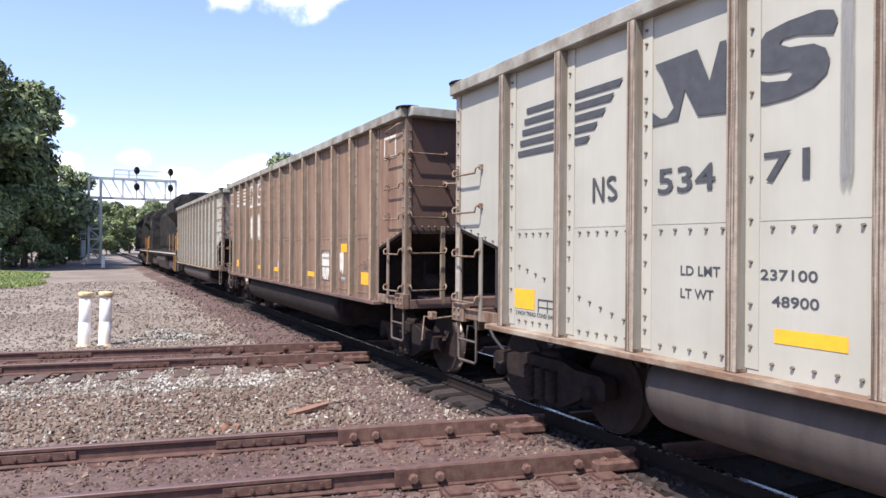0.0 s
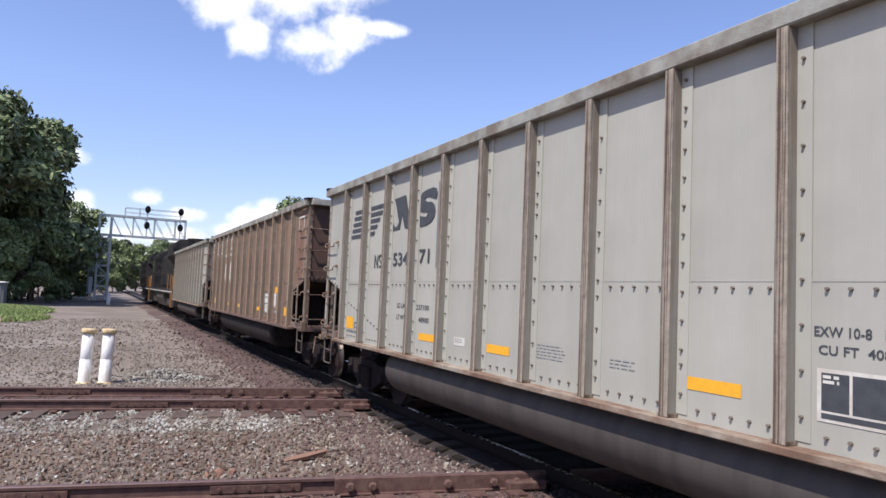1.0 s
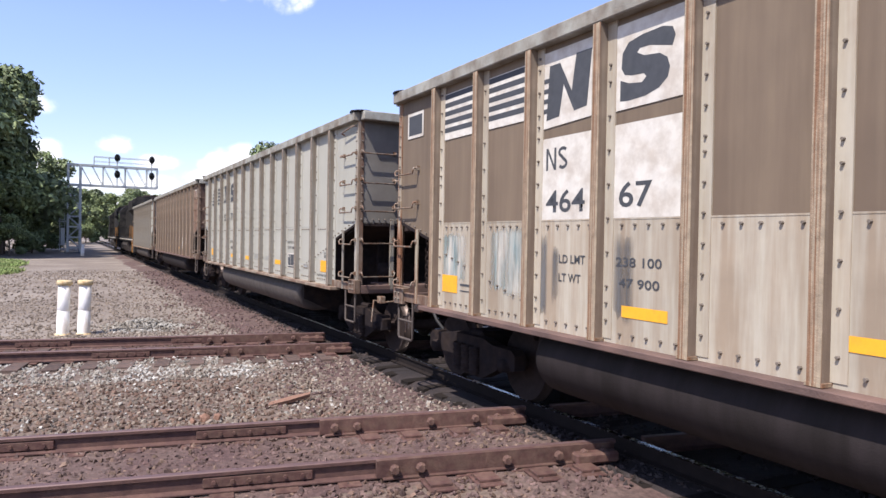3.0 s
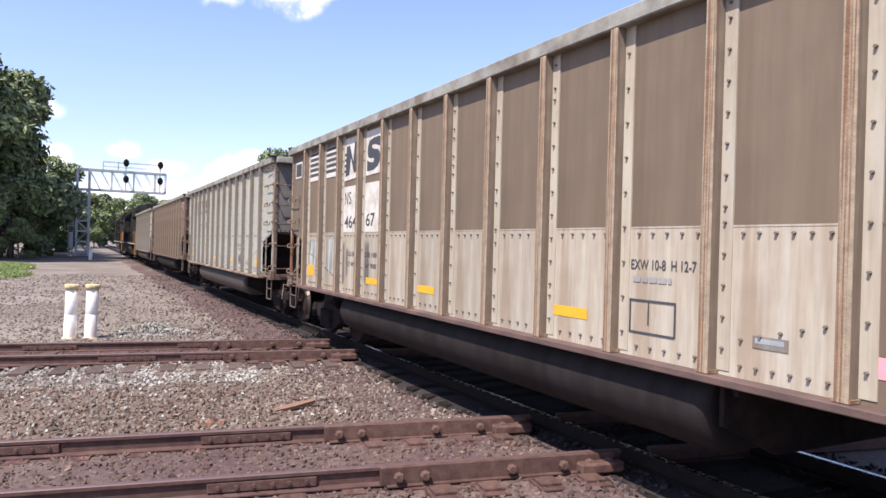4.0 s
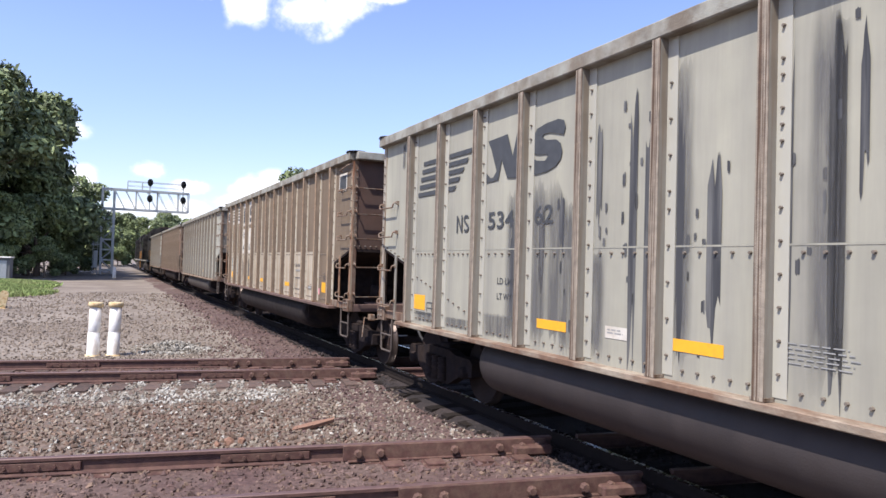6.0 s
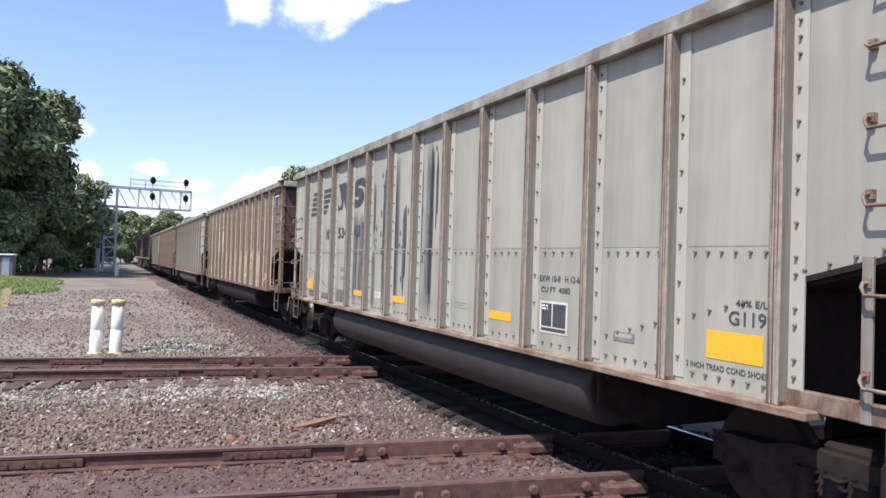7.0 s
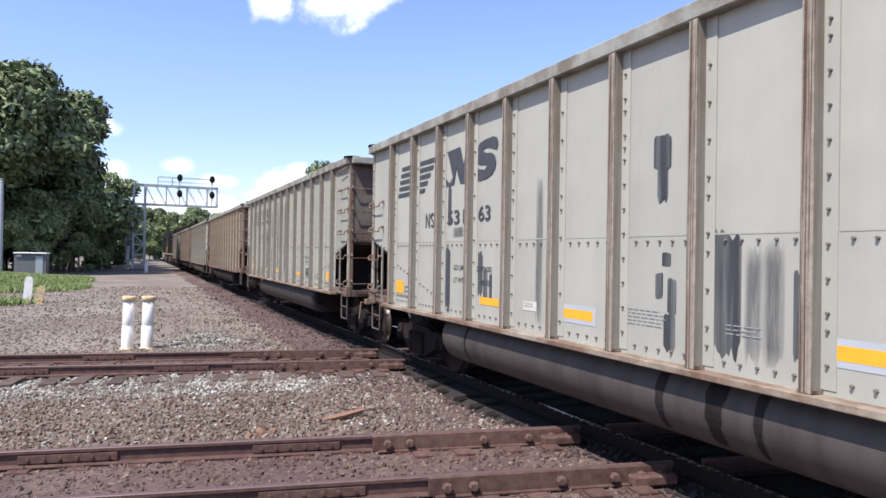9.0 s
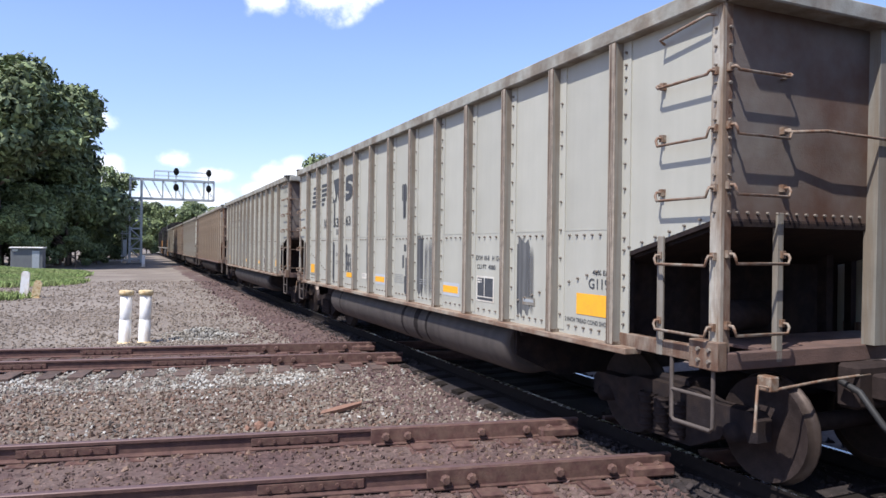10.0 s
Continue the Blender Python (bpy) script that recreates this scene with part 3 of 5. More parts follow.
            r = piece("rail", rail_form(1.25).mesh("rail", ["rail_web", "rail_head"]), track, line_at(y0, 5.32), (0, 0, turn_deg))


diamond()


def track_bed():
    f = Form()
    # bed colour holds oil stain and the shadow under the cars
    M["bed"] = material("stained_shaded_track_bed", (0.020, 0.016, 0.016), 0.95, vary=0.5, scale=14, second=(0.040, 0.030, 0.028), amount=0.3, patch=0.8, bump=0.9, bump_scale=22)
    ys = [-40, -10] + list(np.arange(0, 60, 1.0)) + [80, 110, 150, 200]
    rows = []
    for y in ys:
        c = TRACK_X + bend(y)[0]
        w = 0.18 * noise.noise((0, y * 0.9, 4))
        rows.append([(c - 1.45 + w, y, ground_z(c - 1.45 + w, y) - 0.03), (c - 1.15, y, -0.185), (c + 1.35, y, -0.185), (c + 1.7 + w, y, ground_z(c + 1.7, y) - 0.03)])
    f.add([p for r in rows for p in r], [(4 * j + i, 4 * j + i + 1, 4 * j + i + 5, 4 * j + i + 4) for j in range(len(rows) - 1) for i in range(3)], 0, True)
    return tagged(part("track_bed", f, "bed"), "stained ballast bed, with the train's shade painted in", "track bed", kind="structure")


track_bed()


def stained_strips():
    """Rust-stained ballast along the crossing tracks and on the shoulder of the main line."""
    M["stained"] = material("rust_stained_bed", (0.090, 0.054, 0.049), 0.95, vary=0.5, scale=16, second=(0.125, 0.086, 0.072), amount=0.38, patch=0.9, bump=0.9, bump_scale=22)
    for name, y0, half, low in (("near", 7.10, 1.15, 0.012), ("far", 14.22, 1.0, 0.010)):
        f, rows = Form(), []
        for i in range(90):
            x = -13 + i * 0.2
            e1, e2 = (0.12 * noise.noise((x * 1.3, k, 2)) for k in (0, 9))
            q = [(x, y0 + SLOPE * x - half + e1), (x, y0 + SLOPE * x - half + 0.2), (x, y0 + SLOPE * x), (x, y0 + SLOPE * x + half - 0.2), (x, y0 + SLOPE * x + half + e2)]
            rows.append([(a, b, ground_z(a, b) + (low if 0 < j < 4 else -0.02)) for j, (a, b) in enumerate(q)])
        f.add([p for r in rows for p in r], [(5 * j + i, 5 * j + i + 1, 5 * j + i + 6, 5 * j + i + 5) for j in range(len(rows) - 1) for i in range(4)], 0, True)
        tagged(part("track_bed", f, "stained"), "rust-stained ballast bed under a crossing track", "track bed", kind="structure")
    f, rows = Form(), []
    for i in range(160):
        y = 1 + i * 0.5
        c = TRACK_X + bend(y)[0]
        e = 0.35 * noise.noise((1, y * 0.8, 5))
        q = [c - 2.75 + e, c - 2.4 + e, c - 1.8, c - 1.2]
        rows.append([(a, y, ground_z(a, y) + (0.008 if j else -0.02)) for j, a in enumerate(q)])
    f.add([p for r in rows for p in r], [(4 * j + i, 4 * j + i + 1, 4 * j + i + 5, 4 * j + i + 4) for j in range(len(rows) - 1) for i in range(3)], 0, True)
    tagged(part("track_bed", f, "stained"), "rust-brown ballast shoulder beside the main line", "track bed", kind="structure")


stained_strips()


def main_line():
    for side in (-0.7535, 0.7535):
        stations = [-60, -20] + [4 * i for i in range(0, 46)] + [220, 320]
        half = [(0.070, -0.171), (0.070, -0.160), (0.012, -0.142), (0.010, -0.045), (0.036, -0.036), (0.036, -0.008), (0.028, 0.0)]
        outline = half + [(-p, q) for p, q in half][::-1]
        f, n = Form(), len(outline)
        for a, b in zip(stations, stations[1:]):
            ends = [[(TRACK_X + bend(y)[0] + side + p, y, q) for p, q in outline] for y in (a, b)]
            for i in range(n):
                j = (i + 1) % n
                top = outline[i][1] > -0.01 and outline[j][1] > -0.01
                f.add([ends[0][i], ends[0][j], ends[1][j], ends[1][i]], [(0, 1, 2, 3)], 1 if top else 0)
        part("rail", f, ["rail_shaded", "rail_bright"], main_track)
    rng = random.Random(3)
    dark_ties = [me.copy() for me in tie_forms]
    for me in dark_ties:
        me.materials[0] = M["tie_shaded"]
    for i in range(150):
        y = -6 + i * 0.56
        cross = [abs(y - (y0 + SLOPE * TRACK_X)) for pair in RAILS.values() for y0 in pair]
        if min(cross) < 0.35:
            continue
        piece("tie", dark_ties[i % 3], main_track, (TRACK_X + bend(y)[0], y, -0.272 + rng.uniform(-0.005, 0.01)), (0, 0, 90 + rng.uniform(-2, 2)))


main_line()


# ---- coal cars ----
RIB_Y = [6.15 - 1.025 * i for i in range(13)]
SHEET = -1.61      # near side sheet, in the car's space
TOP_Z, MID_Z, LOW_Z, END_Y = 3.95, 2.20, 1.15, 7.36


def slope_z(y):
    """Height of the sloping end floor, seen as a line on the side."""
    return 2.26 - 0.265 * (END_Y - abs(y))


def bolt_at(f, x, y, z, r=0.016, out=-1):
    f.lathe([(out * 0.022, 0.0), (out * 0.022, r * 0.8), (0.0, r)], 6, "x", 0, False, (x, y, z))


SHARED = {}


def shared(key, make):
    if key not in SHARED:
        SHARED[key] = make()
    return SHARED[key]


def rib_mesh(out):
    """An upright: proud web with a rusty outer edge and a bolted flange on its trailing side. out: -1 near side, 1 far side."""
    s = out
    f = Form()
    f.prism([(-0.045, LOW_Z - 0.005), (0.045, LOW_Z - 0.005), (0.045, TOP_Z), (-0.045, TOP_Z)], 0, s * 0.100, "x", 0)
    f.box((s * 0.100, -0.047, LOW_Z - 0.005), (s * 0.107, 0.047, TOP_Z - 0.01), 1)
    f.box((0, -0.155, LOW_Z), (s * 0.014, -0.045, TOP_Z - 0.01), 2)
    # foot bracket
    f.box((0.0, -0.06, LOW_Z - 0.03), (s * 0.11, 0.06, LOW_Z - 0.005), 1)
    return f


def wheelset_mesh():
    f = Form()
    for s in (-1, 1):
        x = s * 0.7175
        f.lathe([(x + s * 0.05, 0.0), (x + s * 0.08, 0.10), (x + s * 0.055, 0.14), (x + s * 0.02, 0.30), (x + s * 0.065, 0.405), (x + s * 0.07, 0.452)], 28, "x", 0)
        f.lathe([(x + s * 0.07, 0.452), (x - s * 0.02, 0.457), (x - s * 0.035, 0.484), (x - s * 0.055, 0.484), (x - s * 0.065, 0.40)], 28, "x", 1)
        f.lathe([(x - s * 0.065, 0.40), (x - s * 0.03, 0.28), (x - s * 0.06, 0.13), (x - s * 0.06, 0.08)], 28, "x", 0)
        for k in range(4):
            a = k * math.pi / 2
            f.lathe([(x + s * 0.105, 0.0), (x + s * 0.105, 0.018), (x + s * 0.08, 0.018)], 6, "x", 0, False, (0, 0.055 * math.cos(a), 0.055 * math.sin(a)))
        f.lathe([(s * 1.08, 0.0), (s * 1.08, 0.075), (s * 0.76, 0.085)], 12, "x", 0)
    f.lathe([(-0.66, 0.085), (0.66, 0.085)], 12, "x", 0)
    return f.mesh("wheelset", ["wheel", "tread"])


def side_frame_mesh():
    f = Form()
    arch = [(-1.12, 0.60), (-1.05, 0.66), (-0.62, 0.66), (-0.40, 0.72), (0.40, 0.72), (0.62, 0.66), (1.05, 0.66), (1.12, 0.60), (1.12, 0.42), (1.02, 0.40), (0.98, 0.50), (0.80, 0.50), (0.72, 0.36), (0.36, 0.20), (-0.36, 0.20),
            (-0.72, 0.36), (-0.80, 0.50), (-0.98, 0.50), (-1.02, 0.40), (-1.12, 0.42)]
    f.prism(arch, -0.08, 0.08, "x")
    for y in (-0.22, 0.0, 0.22):
        f.lathe([(0.24, 0.075), (0.60, 0.075)], 10, "z", 0, True, (-0.10, y, 0))
        for k in range(5):
            f.lathe([(0.27 + k * 0.07, 0.075), (0.285 + k * 0.07, 0.09), (0.30 + k * 0.07, 0.075)], 10, "z", 0, True, (-0.10, y, 0))
    for y in (-0.89, 0.89):
        f.lathe([(-0.14, 0.0), (-0.14, 0.085), (0.05, 0.10)], 12, "x", 0, True, (0, y, 0.457))
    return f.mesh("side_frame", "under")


def make_truck(car, y):
    t = piece("truck", shared("bolster", lambda: Form().box((-1.0, -0.2, 0.5), (1.0, 0.2, 0.78), 0, 0.03).mesh("truck", "under")), car, (0, y, 0))
    t.scale = (1, 1 / LENGTH, 1)
    for s in (-1, 1):
        piece("side_frame", shared("side_frame", side_frame_mesh), t, (s * 1.02, 0, 0), (0, 0, 0 if s < 0 else 180))
    wheels = []
    for d in (-0.89, 0.89):
        wheels.append(piece("wheelset", shared("wheelset", wheelset_mesh), t, (0, d, 0.457)))
    return wheels


def grab_form(a, b, out, drop=0.075):
    """A grab iron between two points, standing off along out and dropping a little."""
    a, b, out = Vector(a), Vector(b), Vector(out)
    d = Vector((0, 0, -drop))
    f = Form().tube([a, a + out * 0.8, a + out + d * 0.35, a + out + d + (b - a) * 0.03, b + out + d - (b - a) * 0.03, b + out + d * 0.35, b + out * 0.8, b], 0.0125, 6)
    for p in (a, b):
        f.box(p - Vector((0.022, 0.022, 0.03)), p + Vector((0.022, 0.022, 0.03)), 0)
    return f


def brake_wheel_form():
    f = Form()
    ring = [(0.29 * math.cos(2 * math.pi * k / 28), 0, 0.29 * math.sin(2 * math.pi * k / 28)) for k in range(28)]
    f.tube(ring, 0.018, 6, 0, True)
    for k in range(6):
        a = math.pi * k / 3
        f.tube([(0.05 * math.cos(a), 0.02, 0.05 * math.sin(a)), (0.17 * math.cos(a), 0.03, 0.17 * math.sin(a)), (0.29 * math.cos(a), 0, 0.29 * math.sin(a))], 0.016, 5)
    f.lathe([(-0.03, 0.0), (-0.03, 0.06), (0.08, 0.07)], 12, "y")
    return f


def ragged(y, z, w, h, seed, jag=0.12):
    """A streaky blotch with a frayed outline, w wide and h tall, hanging from (y, z)."""
    rng = random.Random(seed)
    n = max(6, int(w / 0.022))
    f, vs = Form(), []
    for i in range(n + 1):
        u = 2 * i / n - 1
        c = max(0.0, 1 - abs(u) ** 7)
        top = z - rng.uniform(0, jag) * h - (1 - c) * 0.08 * h
        low = z - h * (0.92 + 0.08 * c) + rng.uniform(-0.4 * jag, jag) * h
        yy = y - w * i / n
        vs += [(0, yy, min(low, top - 0.01)), (0, yy + rng.uniform(-0.003, 0.003), top)]
    f.add(vs, [(2 * i, 2 * i + 2, 2 * i + 3, 2 * i + 1) for i in range(n)], 0)
    return f


class Car:
    """One coal car, standing at the world's origin until it is keyed."""

    def __init__(self, label, up, low, end, sill, end_bay, marks, braked=True):
        self.ob = thing("coal_car", label, "freight car", "coal cars of the train")
        self.key = (up, low, end, sill, end_bay)
        self.braked = braked
        self.up, self.low, self.endm, self.sill, self.end_bay = up, low, end, sill, end_bay
        self.body()
        self.ends()
        self.under()
        self.wheels = make_truck(self.ob, 6.2) + make_truck(self.ob, -6.2)
        marks(self)
        self.ob.scale = (1, LENGTH, 1)

    def body(self):
        ob, up, low = self.ob, self.up, self.low
        w = 1.025
        for s in (-1, 1):
            x = s * -SHEET
            pu = shared(("pu", up, s), lambda: Form().box((0, -w / 2, MID_Z), (s * -0.03, w / 2, TOP_Z), 0).mesh("upper_panel", up))
            bay_low = [low] * 12
            if self.end_bay:
                bay_low[11] = self.end_bay
                bay_low[0] = low
            for i in range(12):
                yc = RIB_Y[i] - w / 2
                piece("upper_panel", pu, ob, (x, yc, 0))
                lm = bay_low[i]
                pl = shared(("pl", lm, s), lambda lm=lm: Form().box((s * 0.007, -w / 2, LOW_Z - 0.037), (s * -0.022, w / 2, MID_Z), 0).box((s * 0.010, -w / 2 + 0.05, MID_Z - 0.004), (s * 0.0071, w / 2 - 0.05, MID_Z + 0.010), 0).mesh("lower_panel", lm))
                piece("lower_panel", pl, ob, (x, yc, 0))
            # end bays: sheet cut along the sloping floor
            for e in (-1, 1):
                def cut(e=e):
                    ys, ye = 6.15, END_Y - 0.02
                    return Form().prism([(e * ys, slope_z(ys)), (e * ye, slope_z(ye)), (e * ye, TOP_Z), (e * ys, TOP_Z)], 0, s * -0.03, "x").mesh("end_panel", up)
                piece("end_panel", shared(("cut", up, s, e), cut), ob, (x, 0, 0))
                fl = shared(("lip", s, e), lambda e=e: Form().prism([(e * 6.15, slope_z(6.15) - 0.03), (e * END_Y, slope_z(END_Y) - 0.03), (e * END_Y, slope_z(END_Y) + 0.01), (e * 6.15, slope_z(6.15) + 0.01)], s * 0.004, s * -0.08, "x").mesh("floor_lip", "under"))
                piece("floor_lip", fl, ob, (x, 0, 0))
            flange = "grey" if up.startswith("grey") else "cream" if up == "brown" else "rib_brown"
            web = "rib" if up.startswith("grey") else "rib_brown"
            edge = "rib_rust" if up.startswith("grey") else "rust_edge"
            rm = shared(("rib", s, flange), lambda: rib_mesh(s).mesh("rib", [web, edge, flange]))
            for y in RIB_Y:
                piece("rib", rm, ob, (x, y, 0))
            chord = shared(("chord", s), lambda: Form().box((s * 0.112, -END_Y - 0.02, TOP_Z - 0.01), (s * -0.04, END_Y + 0.02, TOP_Z + 0.140), 0, 0.012).mesh("top_chord", "chord"))
            piece("top_chord", chord, ob, (x, 0, 0))
            sl = shared(("sill", s, self.sill), lambda: Form().box((s * 0.145, -6.42, 1.055), (s * -0.05, 6.42, 1.115), 0, 0.008).mesh("side_sill", self.sill))
            piece("side_sill", sl, ob, (x, 0, 0))
        tagged(piece("bolts", shared(("bolts", up), self.bolts), ob), "rows of small steel bolt heads", kind="stuff")

    def bolts(self):
        f = Form()
        x = SHEET - 0.007
        rng = random.Random(4)
        for i in range(12):
            a, b = RIB_Y[i] - 0.17, RIB_Y[i + 1] + 0.09
            n = 5 if 2 <= i <= 9 else 6
            for k in range(n):
                y = a + (b - a) * (k + 0.6) / n
                bolt_at(f, x, y, MID_Z - 0.05, 0.015)
                bolt_at(f, x, y, LOW_Z + 0.055, 0.015)
            if i in (0, 1, 2, 9, 10, 11):
                for k in range(4 if i in (0, 11) else 5):
                    y = a + (b - a) * (k + 0.5) / 5
                    z = slope_z(y) - 0.07
                    if z > LOW_Z + 0.2:
                        bolt_at(f, x, y, z, 0.015)
        for i, y in enumerate(RIB_Y):
            z = LOW_Z + 0.16
            step = 0.30 if i % 2 else 0.23
            while z < TOP_Z - 0.1:
                bolt_at(f, SHEET - 0.014, y - 0.095, z, 0.014)
                z += step if rng.random() < 0.8 else step / 2
        for e in (-1, 1):
            z = slope_z(END_Y) + 0.05
            while z < TOP_Z - 0.05:
                bolt_at(f, SHEET - 0.012, e * (END_Y - 0.055), z, 0.013)
                f.lathe([(e * 0.02, 0.0), (e * 0.02, 0.012), (0.0, 0.016)], 6, "y", 0, False, (SHEET + 0.06, e * (END_Y + 0.012), z))
                z += 0.145
            for k in range(6):
                y = e * (6.3 + k * 0.17)
                bolt_at(f, SHEET, y, slope_z(y) + 0.05, 0.014)
            x2 = -1.45
            while x2 < 1.5:
                f.lathe([(e * 0.02, 0.0), (e * 0.02, 0.012), (0.0, 0.016)], 6, "y", 0, False, (x2, e * (END_Y + 0.002), 2.31))
                x2 += 0.11
            for y, z in ((END_Y - 0.05, 1.13), (END_Y - 0.05, 1.22), (END_Y - 0.16, 1.13), (END_Y - 0.16, 1.22)):
                bolt_at(f, SHEET - 0.055, e * y, z, 0.02)
        return f.mesh("bolts", "bolt")

    def ends(self):
        ob = self.ob
        grey = self.up.startswith("grey")
        corner_m = "corner_grey" if grey else "cream_rust" if self.up == "brown" else "rib_brown"
        post_m = "rib" if grey else "cream_rust" if self.up == "brown" else "rib_brown"
        for e in (-1, 1):
            y = e * END_Y
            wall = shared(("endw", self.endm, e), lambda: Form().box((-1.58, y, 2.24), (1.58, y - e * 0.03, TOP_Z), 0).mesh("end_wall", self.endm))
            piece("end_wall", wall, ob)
            tc = shared(("endc", e), lambda: Form().box((-1.60, y + e * 0.19, TOP_Z), (1.60, y - e * 0.05, TOP_Z + 0.145), 0, 0.012).mesh("end_chord", "chord"))
            piece("end_chord", tc, ob)
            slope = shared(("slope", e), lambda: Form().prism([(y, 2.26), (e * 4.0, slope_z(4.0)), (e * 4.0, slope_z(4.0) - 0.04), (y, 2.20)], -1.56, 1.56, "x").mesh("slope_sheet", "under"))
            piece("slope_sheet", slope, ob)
            for s in (-1, 1):
                x = s * -SHEET
                post = shared(("cp", e, s, corner_m), lambda: Form().box((x + s * 0.012, y + e * 0.012, 1.10), (x - s * 0.02, y - e * 0.10, TOP_Z), 0).box((x - s * 0.02, y + e * 0.010, 1.10), (x - s * 0.09, y - e * 0.012, TOP_Z - 0.004), 1).mesh("corner_post", [corner_m, "corner"]))
                piece("corner_post", post, ob)
                cap = shared(("cap", e, s), lambda: Form().lathe([(TOP_Z + 0.0, 0.10), (TOP_Z + 0.141, 0.10), (TOP_Z + 0.145, 0.20), (TOP_Z + 0.167, 0.19), (TOP_Z + 0.180, 0.10), (TOP_Z + 0.183, 0.0)], 16, "z", 0, True, (x - s * 0.06, y - e * 0.06, 0)).mesh("corner_cap", "under"))
                piece("corner_cap", cap, ob)
                sill = shared(("es", e, s), lambda: Form().box((x + s * 0.02, y, 1.10), (x - s * 0.05, e * 6.1, 1.23), 0, 0.006).box((x + s * 0.055, y + e * 0.03, 1.06), (x - s * 0.05, y - e * 0.27, 1.29), 0, 0.008).mesh("corner_plate", "corner"))
                piece("corner_plate", sill, ob)
                lp = shared(("lp", e, s, post_m), lambda: Form().box((x + s * 0.03, e * 6.76, 1.10), (x + s * 0.005, e * 6.69, slope_z(6.7) + 0.04), 0, 0.004).mesh("ladder_post", post_m))
                piece("ladder_post", lp, ob)
                ip = shared(("ip", e, s, post_m), lambda: Form().box((s * 0.95, y + e * 0.02, 1.10), (s * 1.02, y - e * 0.03, 2.32), 0, 0.004).mesh("ladder_post", post_m))
                piece("ladder_post", ip, ob)
                levels = (3.42, 2.97, 2.50, 1.96, 1.40) if e * s > 0 else (2.97, 2.50, 1.96, 1.40)
                for z in levels:
                    g = shared(("gs", e, s, z), lambda z=z: grab_form((x + s * 0.02, e * (END_Y - 0.05), z), (x + s * 0.02, e * 6.73, z), (s * 0.075, 0, 0), 0.03 if z > 3.2 else 0.075).mesh("grab_iron", "grab"))
                    piece("grab_iron", g, ob)
                    if e * s > 0:
                        g = shared(("ge", e, s, z), lambda z=z: grab_form((x - s * 0.05, y + e * 0.02, z + 0.02), (s * 0.97, y + e * 0.02, z + 0.02), (0, e * 0.075, 0), 0.03 if z > 3.2 else 0.075).mesh("grab_iron", "grab"))
                        piece("grab_iron", g, ob)
                if e * s > 0:
                    g = shared(("gt", e, s), lambda: Form().tube([(x + s * 0.02, e * 7.30, 3.87), (x + s * 0.09, e * 7.28, 3.86), (x + s * 0.09, e * 6.76, 3.80), (x + s * 0.02, e * 6.74, 3.78)], 0.0125, 6).mesh("grab_iron", "grab"))
                    piece("grab_iron", g, ob)
                st = shared(("st", e, s), lambda: Form().tube([(x, e * 7.30, 1.12), (x, e * 7.30, 0.60), (x, e * 7.27, 0.57), (x, e * 6.88, 0.57), (x, e * 6.85, 0.60), (x, e * 6.85, 1.12)], 0.019, 6).tube([(x, e * 7.30, 0.83), (x, e * 6.85, 0.83)], 0.017, 6).mesh("step", "step_iron"))
                piece("step", st, ob)
            # long handrail across the end, end platform and pedestal
            if e < 0:
                piece("handrail", shared("ehr", lambda: Form().tube([(-0.98, y - 0.02, 2.99), (-0.98, y - 0.09, 2.97), (-0.6, y - 0.13, 3.0), (0.9, y - 0.13, 2.97), (0.98, y - 0.02, 2.97)], 0.014, 6).mesh("handrail", "grab")), ob)
            if e < 0 and self.braked:
                bw = piece("brake_wheel", shared("bw", lambda: brake_wheel_form().mesh("brake_wheel", "wheel")), ob, (-0.36, y - 0.22, 2.40))
                piece("gear_box", shared("gb", lambda: Form().box((-0.16, 0.06, -0.28), (0.16, 0.2, 0.18), 0, 0.04).box((-0.42, 0.1, -0.30), (-0.2, 0.19, 0.10), 0, 0.03).mesh("gear_box", "wheel")), bw)
                ch = Form()
                for k in range(13):
                    a, z = (k % 2) * math.pi / 2, -0.30 - k * 0.075
                    ch.tube([(0.028 * math.cos(q) * math.cos(a), 0.12 + 0.028 * math.cos(q) * math.sin(a), z + 0.055 * math.sin(q)) for q in [i * math.pi / 4 for i in range(8)]], 0.009, 5, 0, True)
                piece("chain", shared("chain", lambda: ch.mesh("chain", "wheel")), bw)
            piece("end_sill", shared(("esill", e), lambda: Form().box((-1.55, y + e * 0.02, 1.06), (1.55, y - e * 0.05, 1.20), 0, 0.008).box((-1.05, y - e * 0.05, 1.17), (1.05, y - e * 0.75, 1.20), 0, 0.004).mesh("end_sill", "sill_brown")), ob)
            # bulkhead, braces and posts use the shade-darkened colour, so the opening looks black
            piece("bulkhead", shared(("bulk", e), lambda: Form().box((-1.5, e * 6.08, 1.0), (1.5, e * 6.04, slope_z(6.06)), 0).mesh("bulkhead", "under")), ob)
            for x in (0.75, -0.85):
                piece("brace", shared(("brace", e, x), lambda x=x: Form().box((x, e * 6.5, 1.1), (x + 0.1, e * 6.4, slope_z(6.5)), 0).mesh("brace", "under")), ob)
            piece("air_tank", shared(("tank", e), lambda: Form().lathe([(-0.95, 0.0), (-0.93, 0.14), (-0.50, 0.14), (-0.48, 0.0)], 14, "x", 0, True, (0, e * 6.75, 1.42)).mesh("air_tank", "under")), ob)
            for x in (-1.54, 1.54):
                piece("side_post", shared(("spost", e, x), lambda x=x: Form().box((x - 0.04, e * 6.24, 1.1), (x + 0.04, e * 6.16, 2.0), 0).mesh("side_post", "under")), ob)
